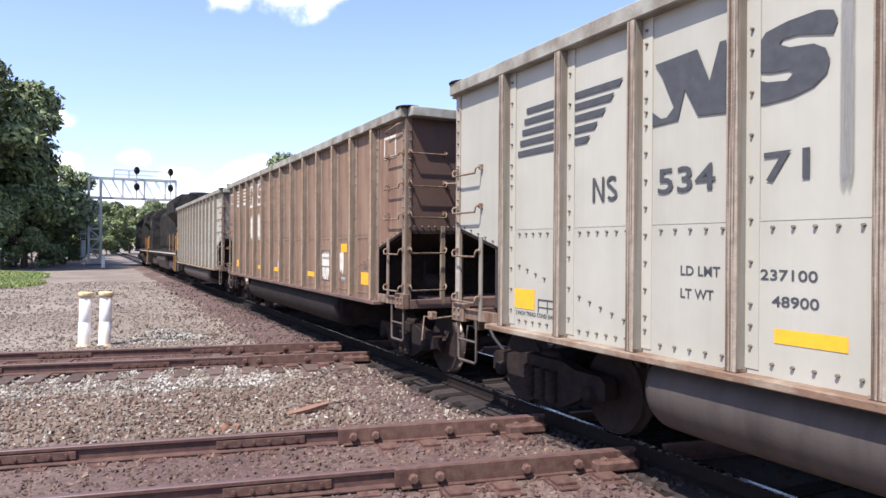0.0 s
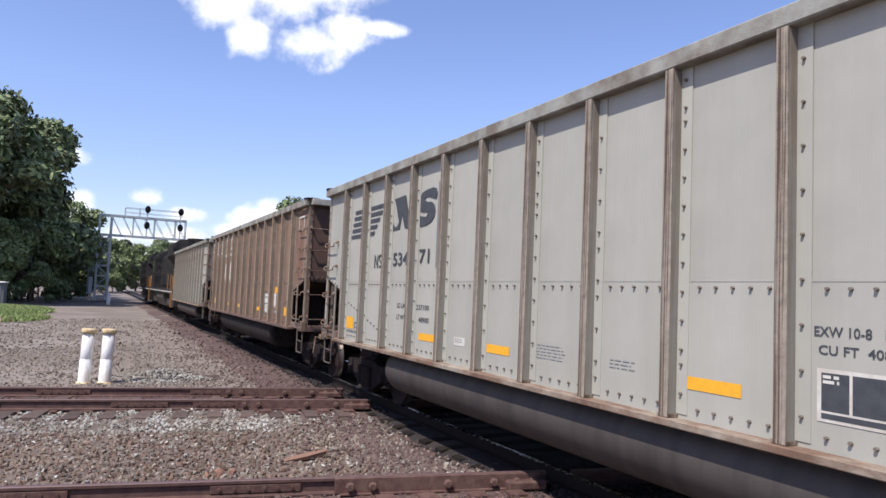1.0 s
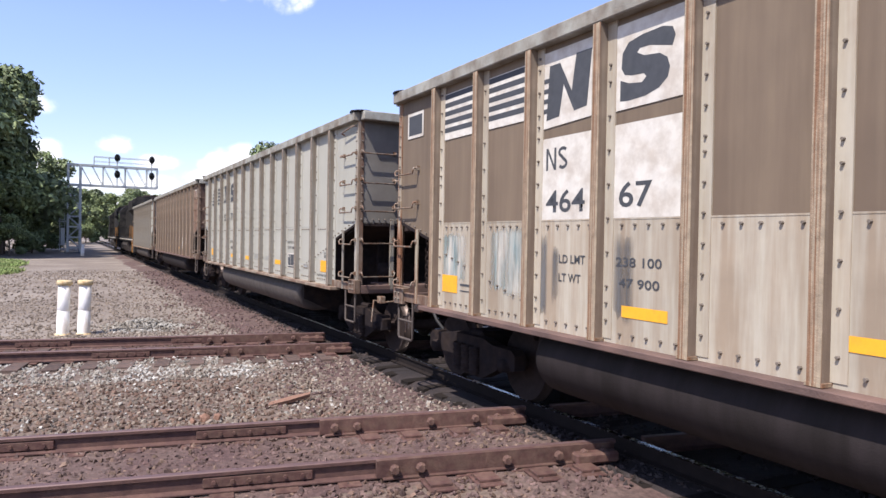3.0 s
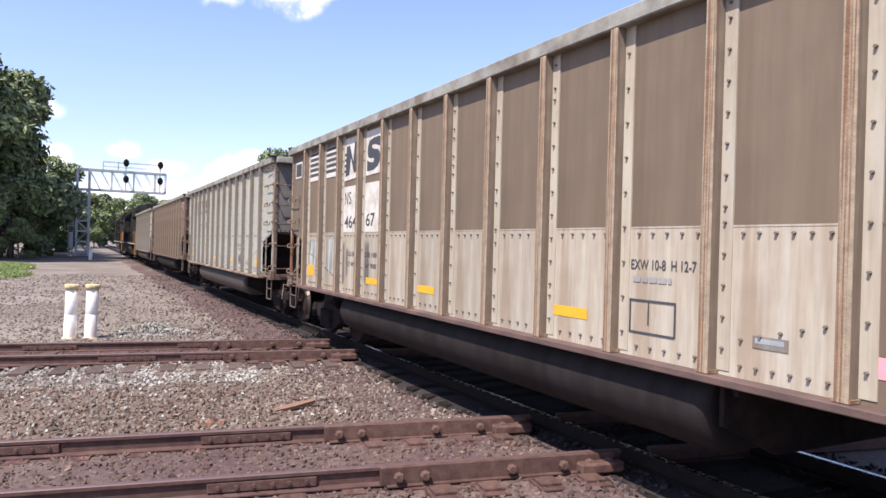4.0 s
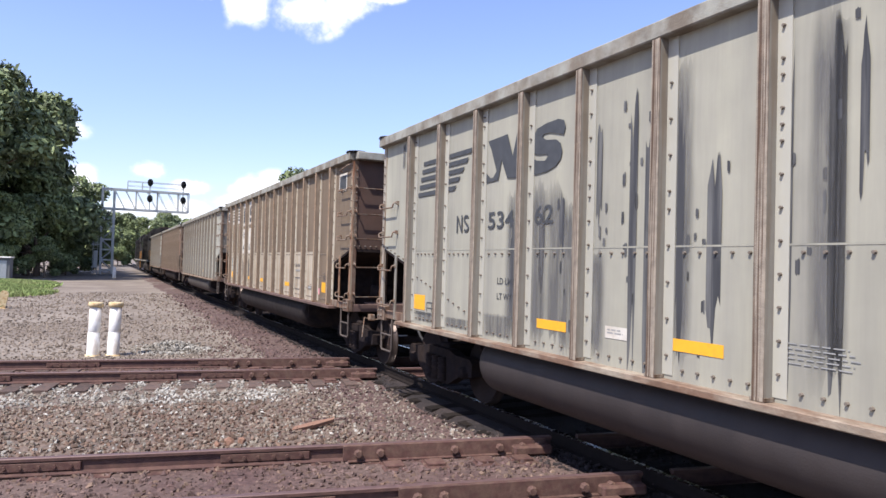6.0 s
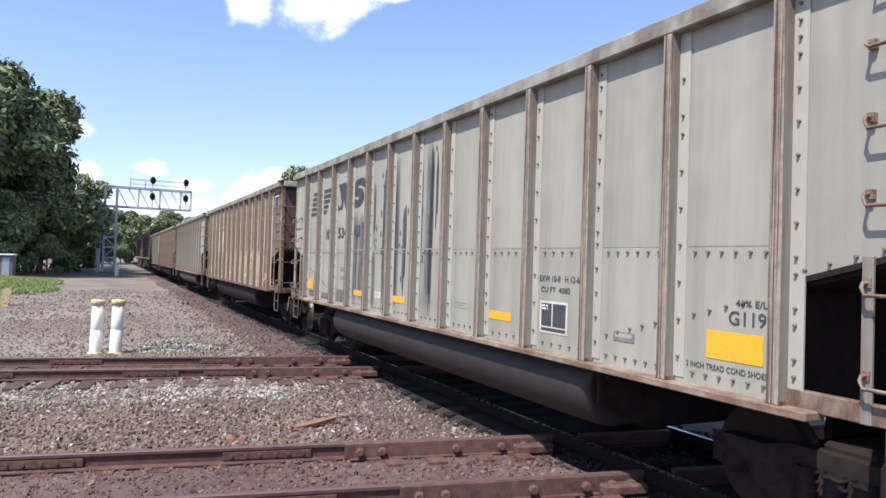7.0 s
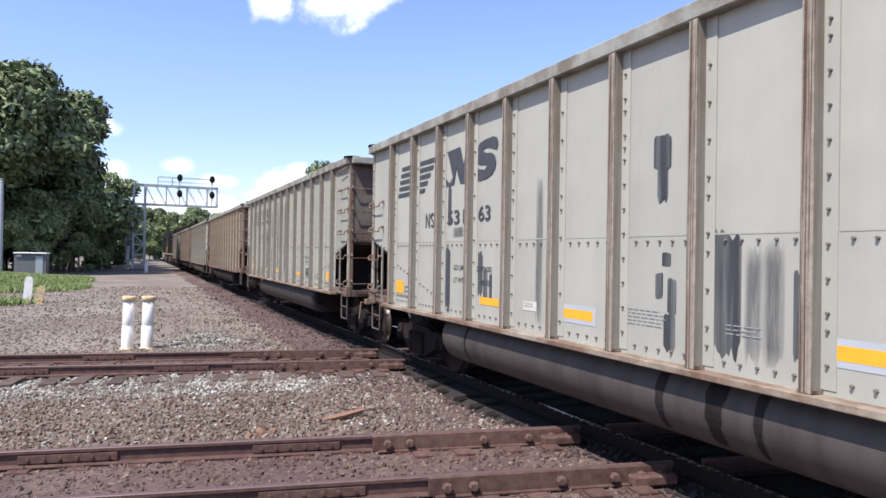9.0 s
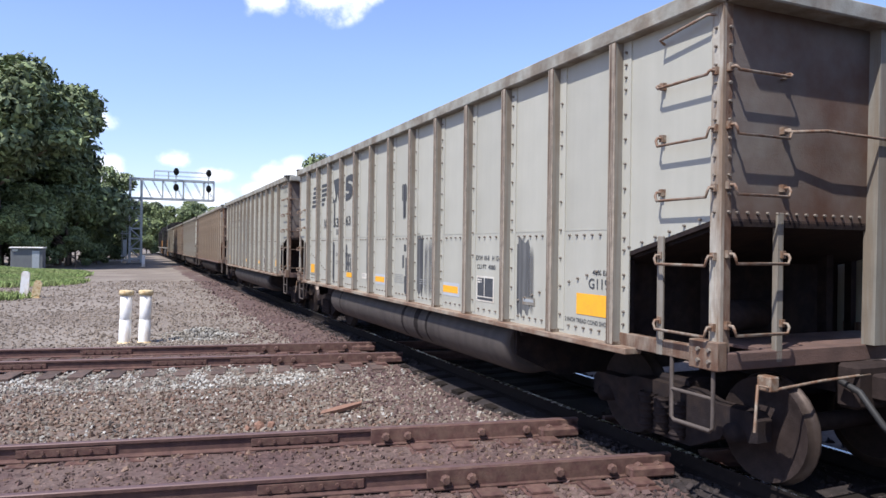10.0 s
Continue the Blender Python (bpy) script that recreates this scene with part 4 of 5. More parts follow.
            piece("end_post", shared(("epost", e), lambda: Form().prism([(0.06, 1.2), (0.26, 1.2), (0.22, 3.95), (0.10, 3.95)], y + e * 0.10, y - e * 0.02, "y").mesh("end_post", "rib")), ob)
            # coupler, hose and uncoupling lever
            cp = shared(("coup", e), lambda: Form().box((-0.10, e * 7.2, 0.76), (0.10, e * 7.85, 0.98), 0, 0.02).box((-0.20, e * 7.78, 0.72), (0.16, e * 8.09, 1.02), 0, 0.05).box((-0.28, e * 7.35, 0.68), (0.28, e * 7.55, 1.06), 0, 0.03).mesh("coupler", "wheel"))
            piece("coupler", cp, ob)
            hs = shared(("hose", e), lambda: Form().tube([(e * 0.35, e * 7.45, 0.92), (e * 0.36, e * 7.62, 0.86), (e * 0.33, e * 7.80, 0.62), (e * 0.24, e * 7.97, 0.42), (0.12 * e, e * 8.09, 0.36)], 0.028, 7).mesh("air_hose", "hose"))
            piece("air_hose", hs, ob)
            lv = shared(("lev", e), lambda: Form().tube([(-0.12, y + e * 0.18, 0.98), (-0.7, y + e * 0.18, 0.96), (-1.18, y + e * 0.16, 0.92), (-1.36, y + e * 0.14, 0.96), (-1.40, y + e * 0.15, 0.60)], 0.013, 6).box((-1.26, y + e * 0.17, 0.90), (-1.16, y + e * 0.04, 1.02), 0, 0.01).mesh("uncoupling_lever", "grab"))
            piece("uncoupling_lever", lv, ob)

    def under(self):
        ob = self.ob
        tub_m = "tub" if self.up == "grey" else "tub_stained" if self.up == "grey_worn" else "tub_dark"

        def tub():
            f = Form()
            half = [(-1.20 - 0.44 * math.cos(a), 0.79 - 0.37 * math.sin(a)) for a in [math.radians(-56 + 146 * k / 16) for k in range(17)]] + [(-0.80, 0.44), (-0.45, 0.52)]
            arc = [(half[0][0], 1.10)] + half + [(-p, q) for p, q in half[::-1]] + [(-half[0][0], 1.10)]
            n = len(arc)
            # rounded ends: the profile draws in towards each end
            rows = [(-4.04, 0.86), (-4.02, 0.95), (-3.96, 0.99), (-3.7, 1.0), (3.7, 1.0), (3.96, 0.99), (4.02, 0.95), (4.04, 0.86)]
            vs = [(p * (0.6 + 0.4 * k), y, 1.10 - (1.10 - q) * k) for y, k in rows for p, q in arc]
            f.add(vs, [(r * n + i, r * n + i + 1, (r + 1) * n + i + 1, (r + 1) * n + i) for r in range(len(rows) - 1) for i in range(n - 1)], 0, True)
            for r in (0, len(rows) - 1):
                f.add(vs[r * n:(r + 1) * n], [tuple(range(n))], 0)
            return f.mesh("tub", tub_m)
        piece("tub", shared(("tub", tub_m), tub), ob)
        piece("centre_sill", shared("csill", lambda: Form().box((-0.2, -7.3, 0.78), (0.2, 7.3, 1.12), 0, 0.01).mesh("centre_sill", "under")), ob)
        piece("floor_pan", shared("pan", lambda: Form().box((-1.55, -5.0, 1.10), (1.55, 5.0, 1.14), 0).mesh("floor_pan", "under")), ob)
        for e in (-1, 1):
            piece("crossbearer", shared(("cb", e), lambda: Form().prism([(-1.55, 1.12), (1.55, 1.12), (1.5, 0.95), (0.5, 0.72), (-0.5, 0.72), (-1.5, 0.95)], e * 4.25, e * 4.20, "y").mesh("crossbearer", "under")), ob)
            piece("tub_end", shared(("te", e), lambda: Form().prism([(-1.5, 1.12), (1.5, 1.12), (1.5, 0.7), (0.9, 0.42), (-0.9, 0.42), (-1.5, 0.7)], e * 4.12, e * 4.08, "y").mesh("tub_end", "under")), ob)

    # markings on the near side, laid a few millimetres proud
    def sheet(self, name, y, z, w, h, mat, lift=0.012, label=""):
        return part(name, Form().box((0, -w, -h), (-0.001, 0, 0)), mat, self.ob, label, (SHEET - self.proud(z, lift), y, z))

    def proud(self, z, lift):
        return 0.007 + 0.3 * lift

    def words(self, body, y, z, w, h, mat="ink", lift=0.016):
        ob = piece("lettering", text_mesh(body, h, w, mat), self.ob, label=f"painted lettering {body}")
        ob.matrix_basis = Matrix(((0, 0, -1, SHEET - self.proud(z, lift)), (-1, 0, 0, y), (0, 1, 0, z - h), (0, 0, 0, 1)))
        return ob

    def shape(self, name, outline, mat="ink", lift=0.014):
        f = Form()
        f.add([(0, a, b) for a, b in outline], [tuple(range(len(outline)))])
        me = f.mesh(name, mat)
        return piece(name, me, self.ob, (SHEET - self.proud(outline[0][1], lift), 0, 0))

    def blotch(self, y, z, w, h, seed, mat="stain", lift=0.0095, jag=0.12):
        return part("paint_streak", ragged(y, z, w, h, seed, jag), mat, self.ob, at=(SHEET - 0.0075 - 0.0012 - 0.0004 * (seed % 3), 0, 0))


FIGURE_A = ((3.92, 3.53), (3.48, 3.55), (3.36, 3.28), (3.27, 3.55), (3.21, 3.55), (3.21, 3.01), (3.47, 3.03), (3.60, 3.26), (3.67, 3.03), (3.99, 3.02), (3.99, 3.17), (3.85, 3.07), (3.79, 3.07), (3.71, 3.14), (3.76, 3.24), (3.84, 3.41))
FIGURE_B = ((2.96, 3.30), (2.95, 3.43), (2.88, 3.51), (2.72, 3.54), (2.50, 3.55), (2.40, 3.52), (2.37, 3.45), (2.40, 3.37), (2.64, 3.43), (2.75, 3.43), (2.78, 3.40), (2.70, 3.36), (2.53, 3.34), (2.45, 3.29), (2.42, 3.21),
            (2.44, 3.13), (2.53, 3.06), (2.68, 3.02), (2.88, 3.01), (2.97, 3.02), (2.97, 3.20), (2.87, 3.16), (2.72, 3.14), (2.67, 3.18), (2.70, 3.21), (2.84, 3.22), (2.92, 3.24))


def figure(c, outline, mat, rise=0.0, lift=0.014):
    """One bold figure of the railway's mark, as a flat shape."""
    f = Form()
    bm = bmesh.new()
    face = bm.faces.new([bm.verts.new((0, a, b + rise)) for a, b in outline])
    face.normal_update()
    bmesh.ops.triangulate(bm, faces=[face])
    piece("emblem_figure", f.take(bm).mesh("emblem_figure", mat), c.ob, (SHEET - c.proud(outline[0][1], lift), 0, 0))


def emblem(c, mat="ink"):
    """The railway's mark as plain shapes: speed bars and two bold figures."""
    for b in (0, 1):
        for i in range(5):
            z = 3.505 - i * 0.112 + (0.005 if b else 0)
            a = 5.045 if b else 5.79 + 0.04 * i
            e = 4.30 + 0.11 * i if b else 5.25
            c.shape("emblem_bar", [(a, z), (a, z - 0.060), (e + (0.05 if b else 0), z - 0.060), (e, z + 0.005)], mat)
    figure(c, FIGURE_A, mat)
    figure(c, FIGURE_B, mat)


def stroke(c, points, width, mat="ink", lift=0.014):
    """A flat painted stroke along points of (y, z)."""
    f, n, left, right = Form(), len(points), [], []
    for i, p in enumerate(points):
        q, r = points[max(0, i - 1)], points[min(n - 1, i + 1)]
        d = Vector((r[0] - q[0], r[1] - q[1])).normalized() * width / 2
        left.append((0, p[0] - d.y, p[1] + d.x))
        right.append((0, p[0] + d.y, p[1] - d.x))
    f.add(left + right, [(i, i + 1, n + i + 1, n + i) for i in range(n - 1)])
    piece("mark_stroke", f.mesh("mark_stroke", mat), c.ob, (SHEET - c.proud(points[0][1], lift), 0, 0))


def initials(c, y, z, h, mat="ink", lift=0.014):
    """The two narrow reporting letters, as plain strokes, from (y, z) downwards."""
    w = h * 0.72
    c.shape("mark_stroke", [(y, z), (y, z - h), (y - 0.032, z - h), (y - 0.032, z)], mat, lift)
    c.shape("mark_stroke", [(y - w, z), (y - w, z - h), (y - w + 0.032, z - h), (y - w + 0.032, z)], mat, lift)
    c.shape("mark_stroke", [(y - 0.033, z), (y - 0.033, z - 0.055), (y - w + 0.033, z - h), (y - w + 0.033, z - h + 0.055)], mat, lift)
    m, r = y - w - 0.045 - h * 0.25, h * 0.25
    top = [(m - r * math.cos(a), z - r + (r - 0.016) * math.sin(a)) for a in [math.radians(30 + 240 * k / 10) for k in range(11)]]
    low = [(m - r * math.cos(a), z - h + r + (r - 0.016) * math.sin(a)) for a in [math.radians(90 - 240 * k / 10) for k in range(11)]]
    stroke(c, top[:-1] + low[1:], 0.032, mat, lift)


def reflectors(c, mat="amber"):
    c.sheet("reflector", 6.12, 1.55, 0.50, 0.215, mat)
    c.sheet("reflector", -5.50, 1.555, 0.50, 0.215, mat)
    for y in (2.80, 0.88, -2.19):
        c.sheet("reflector", y, 1.455, 0.51, 0.10, mat)


def bars(c, y, z, w, rows, h=0.022, gap=0.016, mat="print"):
    rng = random.Random(int(y * 100))
    for i in range(rows):
        f, a = Form(), y
        stop = y - w * rng.uniform(0.75, 1.0)
        while a > stop:
            b = max(stop, a - rng.uniform(0.03, 0.10))
            f.box((0, b, -h), (-0.0006, a, 0))
            a = b - 0.018
        part("small_print", f, mat, c.ob, "line of unreadable small print", (SHEET - 0.0125, 0, z - i * (h + gap)))


def stencil(c, style=0):
    if style == 0:
        c.sheet("stencil_frame", -3.27, 1.64, 0.48, 0.335, "white", 0.012)
        c.sheet("stencil_field", -3.30, 1.615, 0.18, 0.24, "ink", 0.016)
        c.sheet("stencil_field", -3.50, 1.615, 0.22, 0.24, "ink", 0.016)
        c.sheet("stencil_field", -3.30, 1.36, 0.42, 0.035, "ink", 0.016)
        bars(c, -3.31, 1.60, 0.11, 2, 0.02, 0.012, "white")
    else:
        for a, b, w, h in ((-3.24, 1.60, 0.50, 0.02), (-3.24, 1.33, 0.50, 0.02), (-3.24, 1.60, 0.02, 0.28), (-3.73, 1.60, 0.02, 0.28), (-3.45, 1.58, 0.015, 0.19)):
            c.sheet("stencil_line", a, b, w, h, "ink", 0.012)
    c.sheet("plate_holder", -4.44, 1.435, 0.27, 0.085, "rib", 0.016)
    c.sheet("plate_face", -4.46, 1.42, 0.22, 0.035, "galv", 0.020)


def marks_grey(number, worn=0):
    def marks(c):
        emblem(c)
        initials(c, 4.70, 2.655, 0.225)
        c.words(number[:3], 3.88, 2.655, 0.58, 0.205)
        c.words(number[3:], 2.89, 2.67, 0.34, 0.205)
        reflectors(c)
        c.words("LD LMT", 3.63, 1.865, 0.38, 0.075)
        c.words("LT WT", 3.63, 1.685, 0.32, 0.075)
        if worn < 1:
            c.words("237100", 2.91, 1.86, 0.42, 0.075)
            c.words("48900", 2.82, 1.68, 0.34, 0.075)
        c.sheet("sticker", 1.70, 1.48, 0.29, 0.11, "white")
        bars(c, 1.67, 1.455, 0.22, 2, 0.014, 0.014)
        bars(c, -0.16, 1.54, 0.5, 5, 0.009, 0.024)
        bars(c, -1.30, 1.50, 0.36, 3, 0.009, 0.024)
        c.words("EXW 10-8   H 12-6", -3.25, 1.91, 0.68, 0.065)
        c.words("CU FT  4080", -3.28, 1.79, 0.50, 0.06)
        stencil(c)
        c.words("G119", -5.70, 1.715, 0.32, 0.105)
        c.words("2 INCH TREAD COND SHOES", 5.975, 1.31, 0.76, 0.045)
        c.words("2 INCH TREAD COND SHOES", -5.30, 1.295, 0.74, 0.045)
        c.words("40% E/L", -5.76, 1.80, 0.27, 0.05)
        c.sheet("placard_rail", 5.56, 1.46, 0.30, 0.016, "ink")
        c.sheet("placard_rail", 5.56, 1.38, 0.30, 0.012, "ink")
        c.sheet("placard_rail", 5.56, 1.46, 0.015, 0.14, "ink", 0.0125)
        c.sheet("placard_rail", 5.40, 1.46, 0.012, 0.14, "ink", 0.0125)
    return marks


def marks_471(c):
    marks_grey("53471")(c)
    c.blotch(2.36, 3.72, 0.10, 1.42, 41, "wash", 0.0095, 0.1)


def marks_462(c):
    marks_grey("53462", 1)(c)
    # broad soft smears, then narrow darker runs
    for y, z, w, h, s in ((3.47, 2.95, 0.33, 1.78, 1), (2.97, 3.0, 0.34, 1.85, 2), (2.66, 2.95, 0.30, 1.75, 3), (2.42, 2.78, 0.24, 1.66, 4), (1.99, 2.22, 0.27, 1.06, 6), (5.96, 1.32, 0.66, 0.16, 14), (5.04, 1.31, 0.80, 0.15, 16),
                          (3.98, 1.45, 0.80, 0.30, 17), (6.60, 3.92, 0.14, 0.45, 15), (0.98, 3.9, 0.30, 2.7, 18), (-0.27, 3.9, 0.30, 2.7, 19)):
        c.blotch(y, z, w, h, s, "smear", jag=0.10)
    rng = random.Random(62)
    for y, z, w, h, s in ((3.36, 2.6, 0.07, 1.2, 20), (2.80, 2.7, 0.10, 0.9, 21), (2.44, 2.80, 0.08, 0.62, 5), (1.87, 3.40, 0.08, 0.95, 7), (1.42, 3.75, 0.10, 2.5, 8), (1.23, 3.6, 0.12, 2.4, 9), (0.86, 3.5, 0.08, 2.1, 10), (0.55, 2.95, 0.14, 1.5, 11), (-0.10, 3.85, 0.07, 2.5, 12), (-0.42, 3.8, 0.12, 2.5, 13), (-0.62, 3.7, 0.06, 1.2, 22)):
        c.blotch(y, z, w, h, s, "stain", jag=0.25)
    # specks beside the runs
    for i in range(46):
        y0, spread, top = rng.choice(((2.3, 0.25, 2.9), (1.9, 0.22, 3.3), (1.33, 0.2, 3.7), (0.9, 0.2, 3.6), (0.5, 0.2, 2.9), (-0.3, 0.3, 3.7)))
        c.blotch(y0 + rng.uniform(-spread, spread), rng.uniform(1.4, top), rng.uniform(0.02, 0.045), rng.uniform(0.05, 0.16), 100 + i, "stain", jag=0.2)


def marks_163(c):
    marks_grey("53163", 0)(c)
    for y, z, w, h, s in ((3.92, 2.16, 0.17, 0.98, 1), (3.86, 3.06, 0.10, 0.62, 2), (2.88, 2.08, 0.14, 0.62, 4), (2.72, 1.86, 0.12, 0.50, 5), (2.56, 1.80, 0.08, 0.42, 15), (-0.47, 3.09, 0.22, 0.30, 7), (-0.52, 2.84, 0.13, 0.34, 8),
                          (-0.51, 1.89, 0.10, 0.24, 9), (-0.59, 2.06, 0.11, 0.13, 16), (-0.66, 1.85, 0.11, 0.34, 10), (-0.62, 1.54, 0.14, 0.34, 17), (-1.08, 2.25, 0.36, 1.02, 11), (-1.88, 1.96, 0.06, 0.68, 18), (-4.30, 2.16, 0.30, 0.95, 13), (-4.98, 2.05, 0.05, 0.3, 14)):
        c.blotch(y, z, w, h, s, "stain", jag=0.10)
    for y, z, w, h, s in ((1.46, 3.05, 0.16, 1.82, 6), (-1.46, 2.14, 0.17, 0.92, 12), (-1.62, 2.16, 0.20, 0.94, 19), (-4.55, 2.05, 0.14, 0.82, 20), (3.70, 2.42, 0.40, 0.16, 21)):
        c.blotch(y, z, w, h, s, "smear", jag=0.12)
    # black runs on the tub below
    for y, w, s in ((3.2, 0.08, 1), (-0.6, 0.13, 3), (-1.2, 0.22, 4), (-1.62, 0.10, 5)):
        f, n = Form(), 9
        pts = [(-1.20 - 0.444 * math.cos(a), 0.79 - 0.374 * math.sin(a)) for a in [math.radians(-40 + 85 * k / n) for k in range(n + 1)]]
        f.add([(p, y + d * (1 - 0.06 * k + 0.1 * math.sin(k * 2.1 + s)), q) for k, (p, q) in enumerate(pts) for d in (-w / 2, w / 2)], [(2 * k, 2 * k + 1, 2 * k + 3, 2 * k + 2) for k in range(n)])
        part("paint_streak", f, "tub_dark", c.ob)
    for y in (0.93, -2.14):
        c.sheet("paint_patch", y, 1.50, 0.61, 0.19, "patch", 0.0085)


def marks_brown(number, panels=True):
    dark = "ink" if panels else "red_brown"

    def marks(c):
        for y in (7.08, -6.52):
            c.sheet("marking_frame", y, 3.75, 0.48, 0.35, "white", 0.006)
            c.sheet("marking_field", y - 0.04, 3.71, 0.40, 0.27, dark, 0.010)
        for ya, yb in ((6.06, 5.30), (5.03, 4.24)):
            c.sheet("emblem_field", ya, 3.84, ya - yb, 0.58, "white", 0.006)
            for i in range(5):
                c.sheet("emblem_bar", ya - 0.02, 3.83 - i * 0.105, ya - yb - 0.04, 0.062, dark, 0.010)
        c.shape("emblem_field", [(3.97, 3.88), (3.16, 3.88), (3.16, 3.16), (3.97, 3.12)], "white", 0.006)
        c.shape("emblem_block", [(3.86, 3.74), (3.70, 3.74), (3.52, 3.44), (3.46, 3.78), (3.24, 3.78), (3.30, 3.26), (3.48, 3.24), (3.64, 3.52), (3.70, 3.22), (3.90, 3.20)], dark, 0.010)
        for i in range(4):
            c.sheet("emblem_bar", 3.95, 3.62 - i * 0.10, 0.16 - 0.02 * i, 0.045, dark, 0.0105)
        c.shape("emblem_field", [(2.93, 3.88), (2.14, 3.88), (2.14, 3.16), (2.93, 3.14)], "white", 0.006)
        figure(c, [(a - 0.10, b) for a, b in FIGURE_B], dark, 0.20, 0.010)
        if panels:
            c.sheet("number_field", 3.97, 3.02, 0.79, 0.81, "white", 0.006)
            c.sheet("number_field", 2.93, 3.02, 0.79, 0.81, "white", 0.006)
            initials(c, 3.89, 2.92, 0.22, "ink", 0.012)
            c.words(number[:3], 3.88, 2.50, 0.58, 0.22)
            c.words(number[3:], 2.86, 2.52, 0.38, 0.22)
            c.words("LD LMT", 3.66, 1.87, 0.38, 0.08)
            c.words("LT WT", 3.66, 1.69, 0.32, 0.08)
            c.words("238 100", 2.88, 1.87, 0.52, 0.08)
            c.words("47 900", 2.84, 1.69, 0.46, 0.08)
            c.blotch(6.02, 2.10, 0.62, 0.62, 21, "blue_wash")
            c.blotch(4.90, 2.17, 0.72, 0.78, 22, "blue_wash")
            c.blotch(3.98, 2.10, 0.14, 0.90, 24, "smear")
            c.blotch(3.78, 2.0, 0.12, 0.6, 26, "smear")
            c.blotch(2.92, 2.10, 0.26, 0.80, 25, "smear")
            c.sheet("sticker", -5.22, 1.415, 0.14, 0.13, "pink")
        else:
            for y, z, w, h, s in ((3.86, 2.95, 0.3, 0.75, 31), (2.88, 2.95, 0.3, 0.75, 32), (-3.2, 1.95, 0.5, 0.6, 33), (-0.6, 1.7, 0.28, 0.4, 34), (-4.35, 1.95, 0.22, 0.45, 35), (0.5, 1.65, 0.35, 0.3, 36), (-4.9, 1.5, 0.3, 0.3, 37)):
                c.blotch(y, z, w, h, s, "white", jag=0.2)
            c.sheet("reflector", -4.42, 2.05, 0.34, 0.16, "amber", 0.014)
        reflectors(c)
        c.words("EXW 10-8  H 12-7", -3.25, 1.935, 0.69, 0.085)
        bars(c, -3.28, 1.79, 0.46, 1, 0.045)
        stencil(c, 1)
        c.words("G113", -5.62, 1.70, 0.34, 0.10)
        c.sheet("placard_rail", 5.55, 1.46, 0.30, 0.025, "ink")
        c.sheet("placard_rail", 5.55, 1.38, 0.30, 0.012, "ink")
    return marks


GREY_LABEL = "light grey steel coal car with ribbed sides and rusty uprights"
CARS = [
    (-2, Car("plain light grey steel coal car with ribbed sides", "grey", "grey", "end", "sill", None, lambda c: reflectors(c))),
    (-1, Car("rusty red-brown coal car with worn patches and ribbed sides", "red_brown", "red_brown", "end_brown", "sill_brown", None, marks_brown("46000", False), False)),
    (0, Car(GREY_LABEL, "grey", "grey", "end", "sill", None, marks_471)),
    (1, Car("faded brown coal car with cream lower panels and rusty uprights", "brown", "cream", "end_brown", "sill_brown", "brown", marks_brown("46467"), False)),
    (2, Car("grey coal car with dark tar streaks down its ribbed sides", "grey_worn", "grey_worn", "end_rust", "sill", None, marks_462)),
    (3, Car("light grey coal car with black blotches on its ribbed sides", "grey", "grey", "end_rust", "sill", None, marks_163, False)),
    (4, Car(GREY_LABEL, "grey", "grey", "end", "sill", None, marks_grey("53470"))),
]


# ---- locomotives ----
def locomotive(label):
    ob = thing("locomotive", label, "locomotive", "locomotives of the train")
    # long hood towards the train, cab towards the front (+y)
    hood = [(-0.95, 1.55), (-0.95, 3.95), (-0.80, 4.25), (-0.45, 4.38), (0.45, 4.38), (0.80, 4.25), (0.95, 3.95), (0.95, 1.55)]
    part("hood", Form().prism(hood, -10.2, 6.0, "y"), "loco", ob, "black long engine hood with rounded roof")
    flare = [(-0.97, 3.2), (-1.5, 3.75), (-1.5, 4.45), (-1.1, 4.75), (1.1, 4.75), (1.5, 4.45), (1.5, 3.75), (0.97, 3.2)]
    part("radiator", Form().prism(flare, -9.9, -5.4, "y"), "loco", ob)
    for i in range(3):
        part("fan", Form().lathe([(4.75, 0.6), (4.90, 0.6), (4.90, 0.0)], 20, "z", 0, True, (0, -9.1 + i * 1.4, 0)), "under", ob)
    part("exhaust_housing", Form().box((-0.7, -1.5, 4.36), (0.7, 3.2, 4.62), 0, 0.05), "loco", ob)
    for i in range(7):
        part("hood_door", Form().box((-0.975, -4.9 + i * 1.45, 1.75), (-0.945, -3.6 + i * 1.45, 3.6), 0, 0.008), "loco", ob)
    cab = [(-1.5, 1.55), (-1.5, 4.1), (-0.9, 4.6), (0.9, 4.6), (1.5, 4.1), (1.5, 1.55)]
    part("cab", Form().prism(cab, 6.0, 8.6, "y"), "loco", ob)
    part("window", Form().box((-1.52, 6.5, 3.0), (-1.49, 7.2, 3.8), 0, 0.01), "glass", ob)
    part("window", Form().box((-1.52, 7.4, 3.0), (-1.49, 8.2, 3.8), 0, 0.01), "glass", ob)
    part("nose", Form().prism([(8.6, 1.55), (8.6, 3.6), (9.6, 3.3), (9.9, 2.9), (9.9, 1.55)], -0.9, 0.9, "x"), "loco", ob)
    part("frame", Form().box((-1.5, -10.9, 1.25), (1.5, 10.6, 1.55), 0, 0.03), "loco", ob)
    part("fuel_tank", Form().prism([(-1.35, 1.25), (-1.45, 0.9), (-1.2, 0.35), (1.2, 0.35), (1.45, 0.9), (1.35, 1.25)], -3.2, 3.2, "y"), "tub", ob, "dusty dark fuel tank")
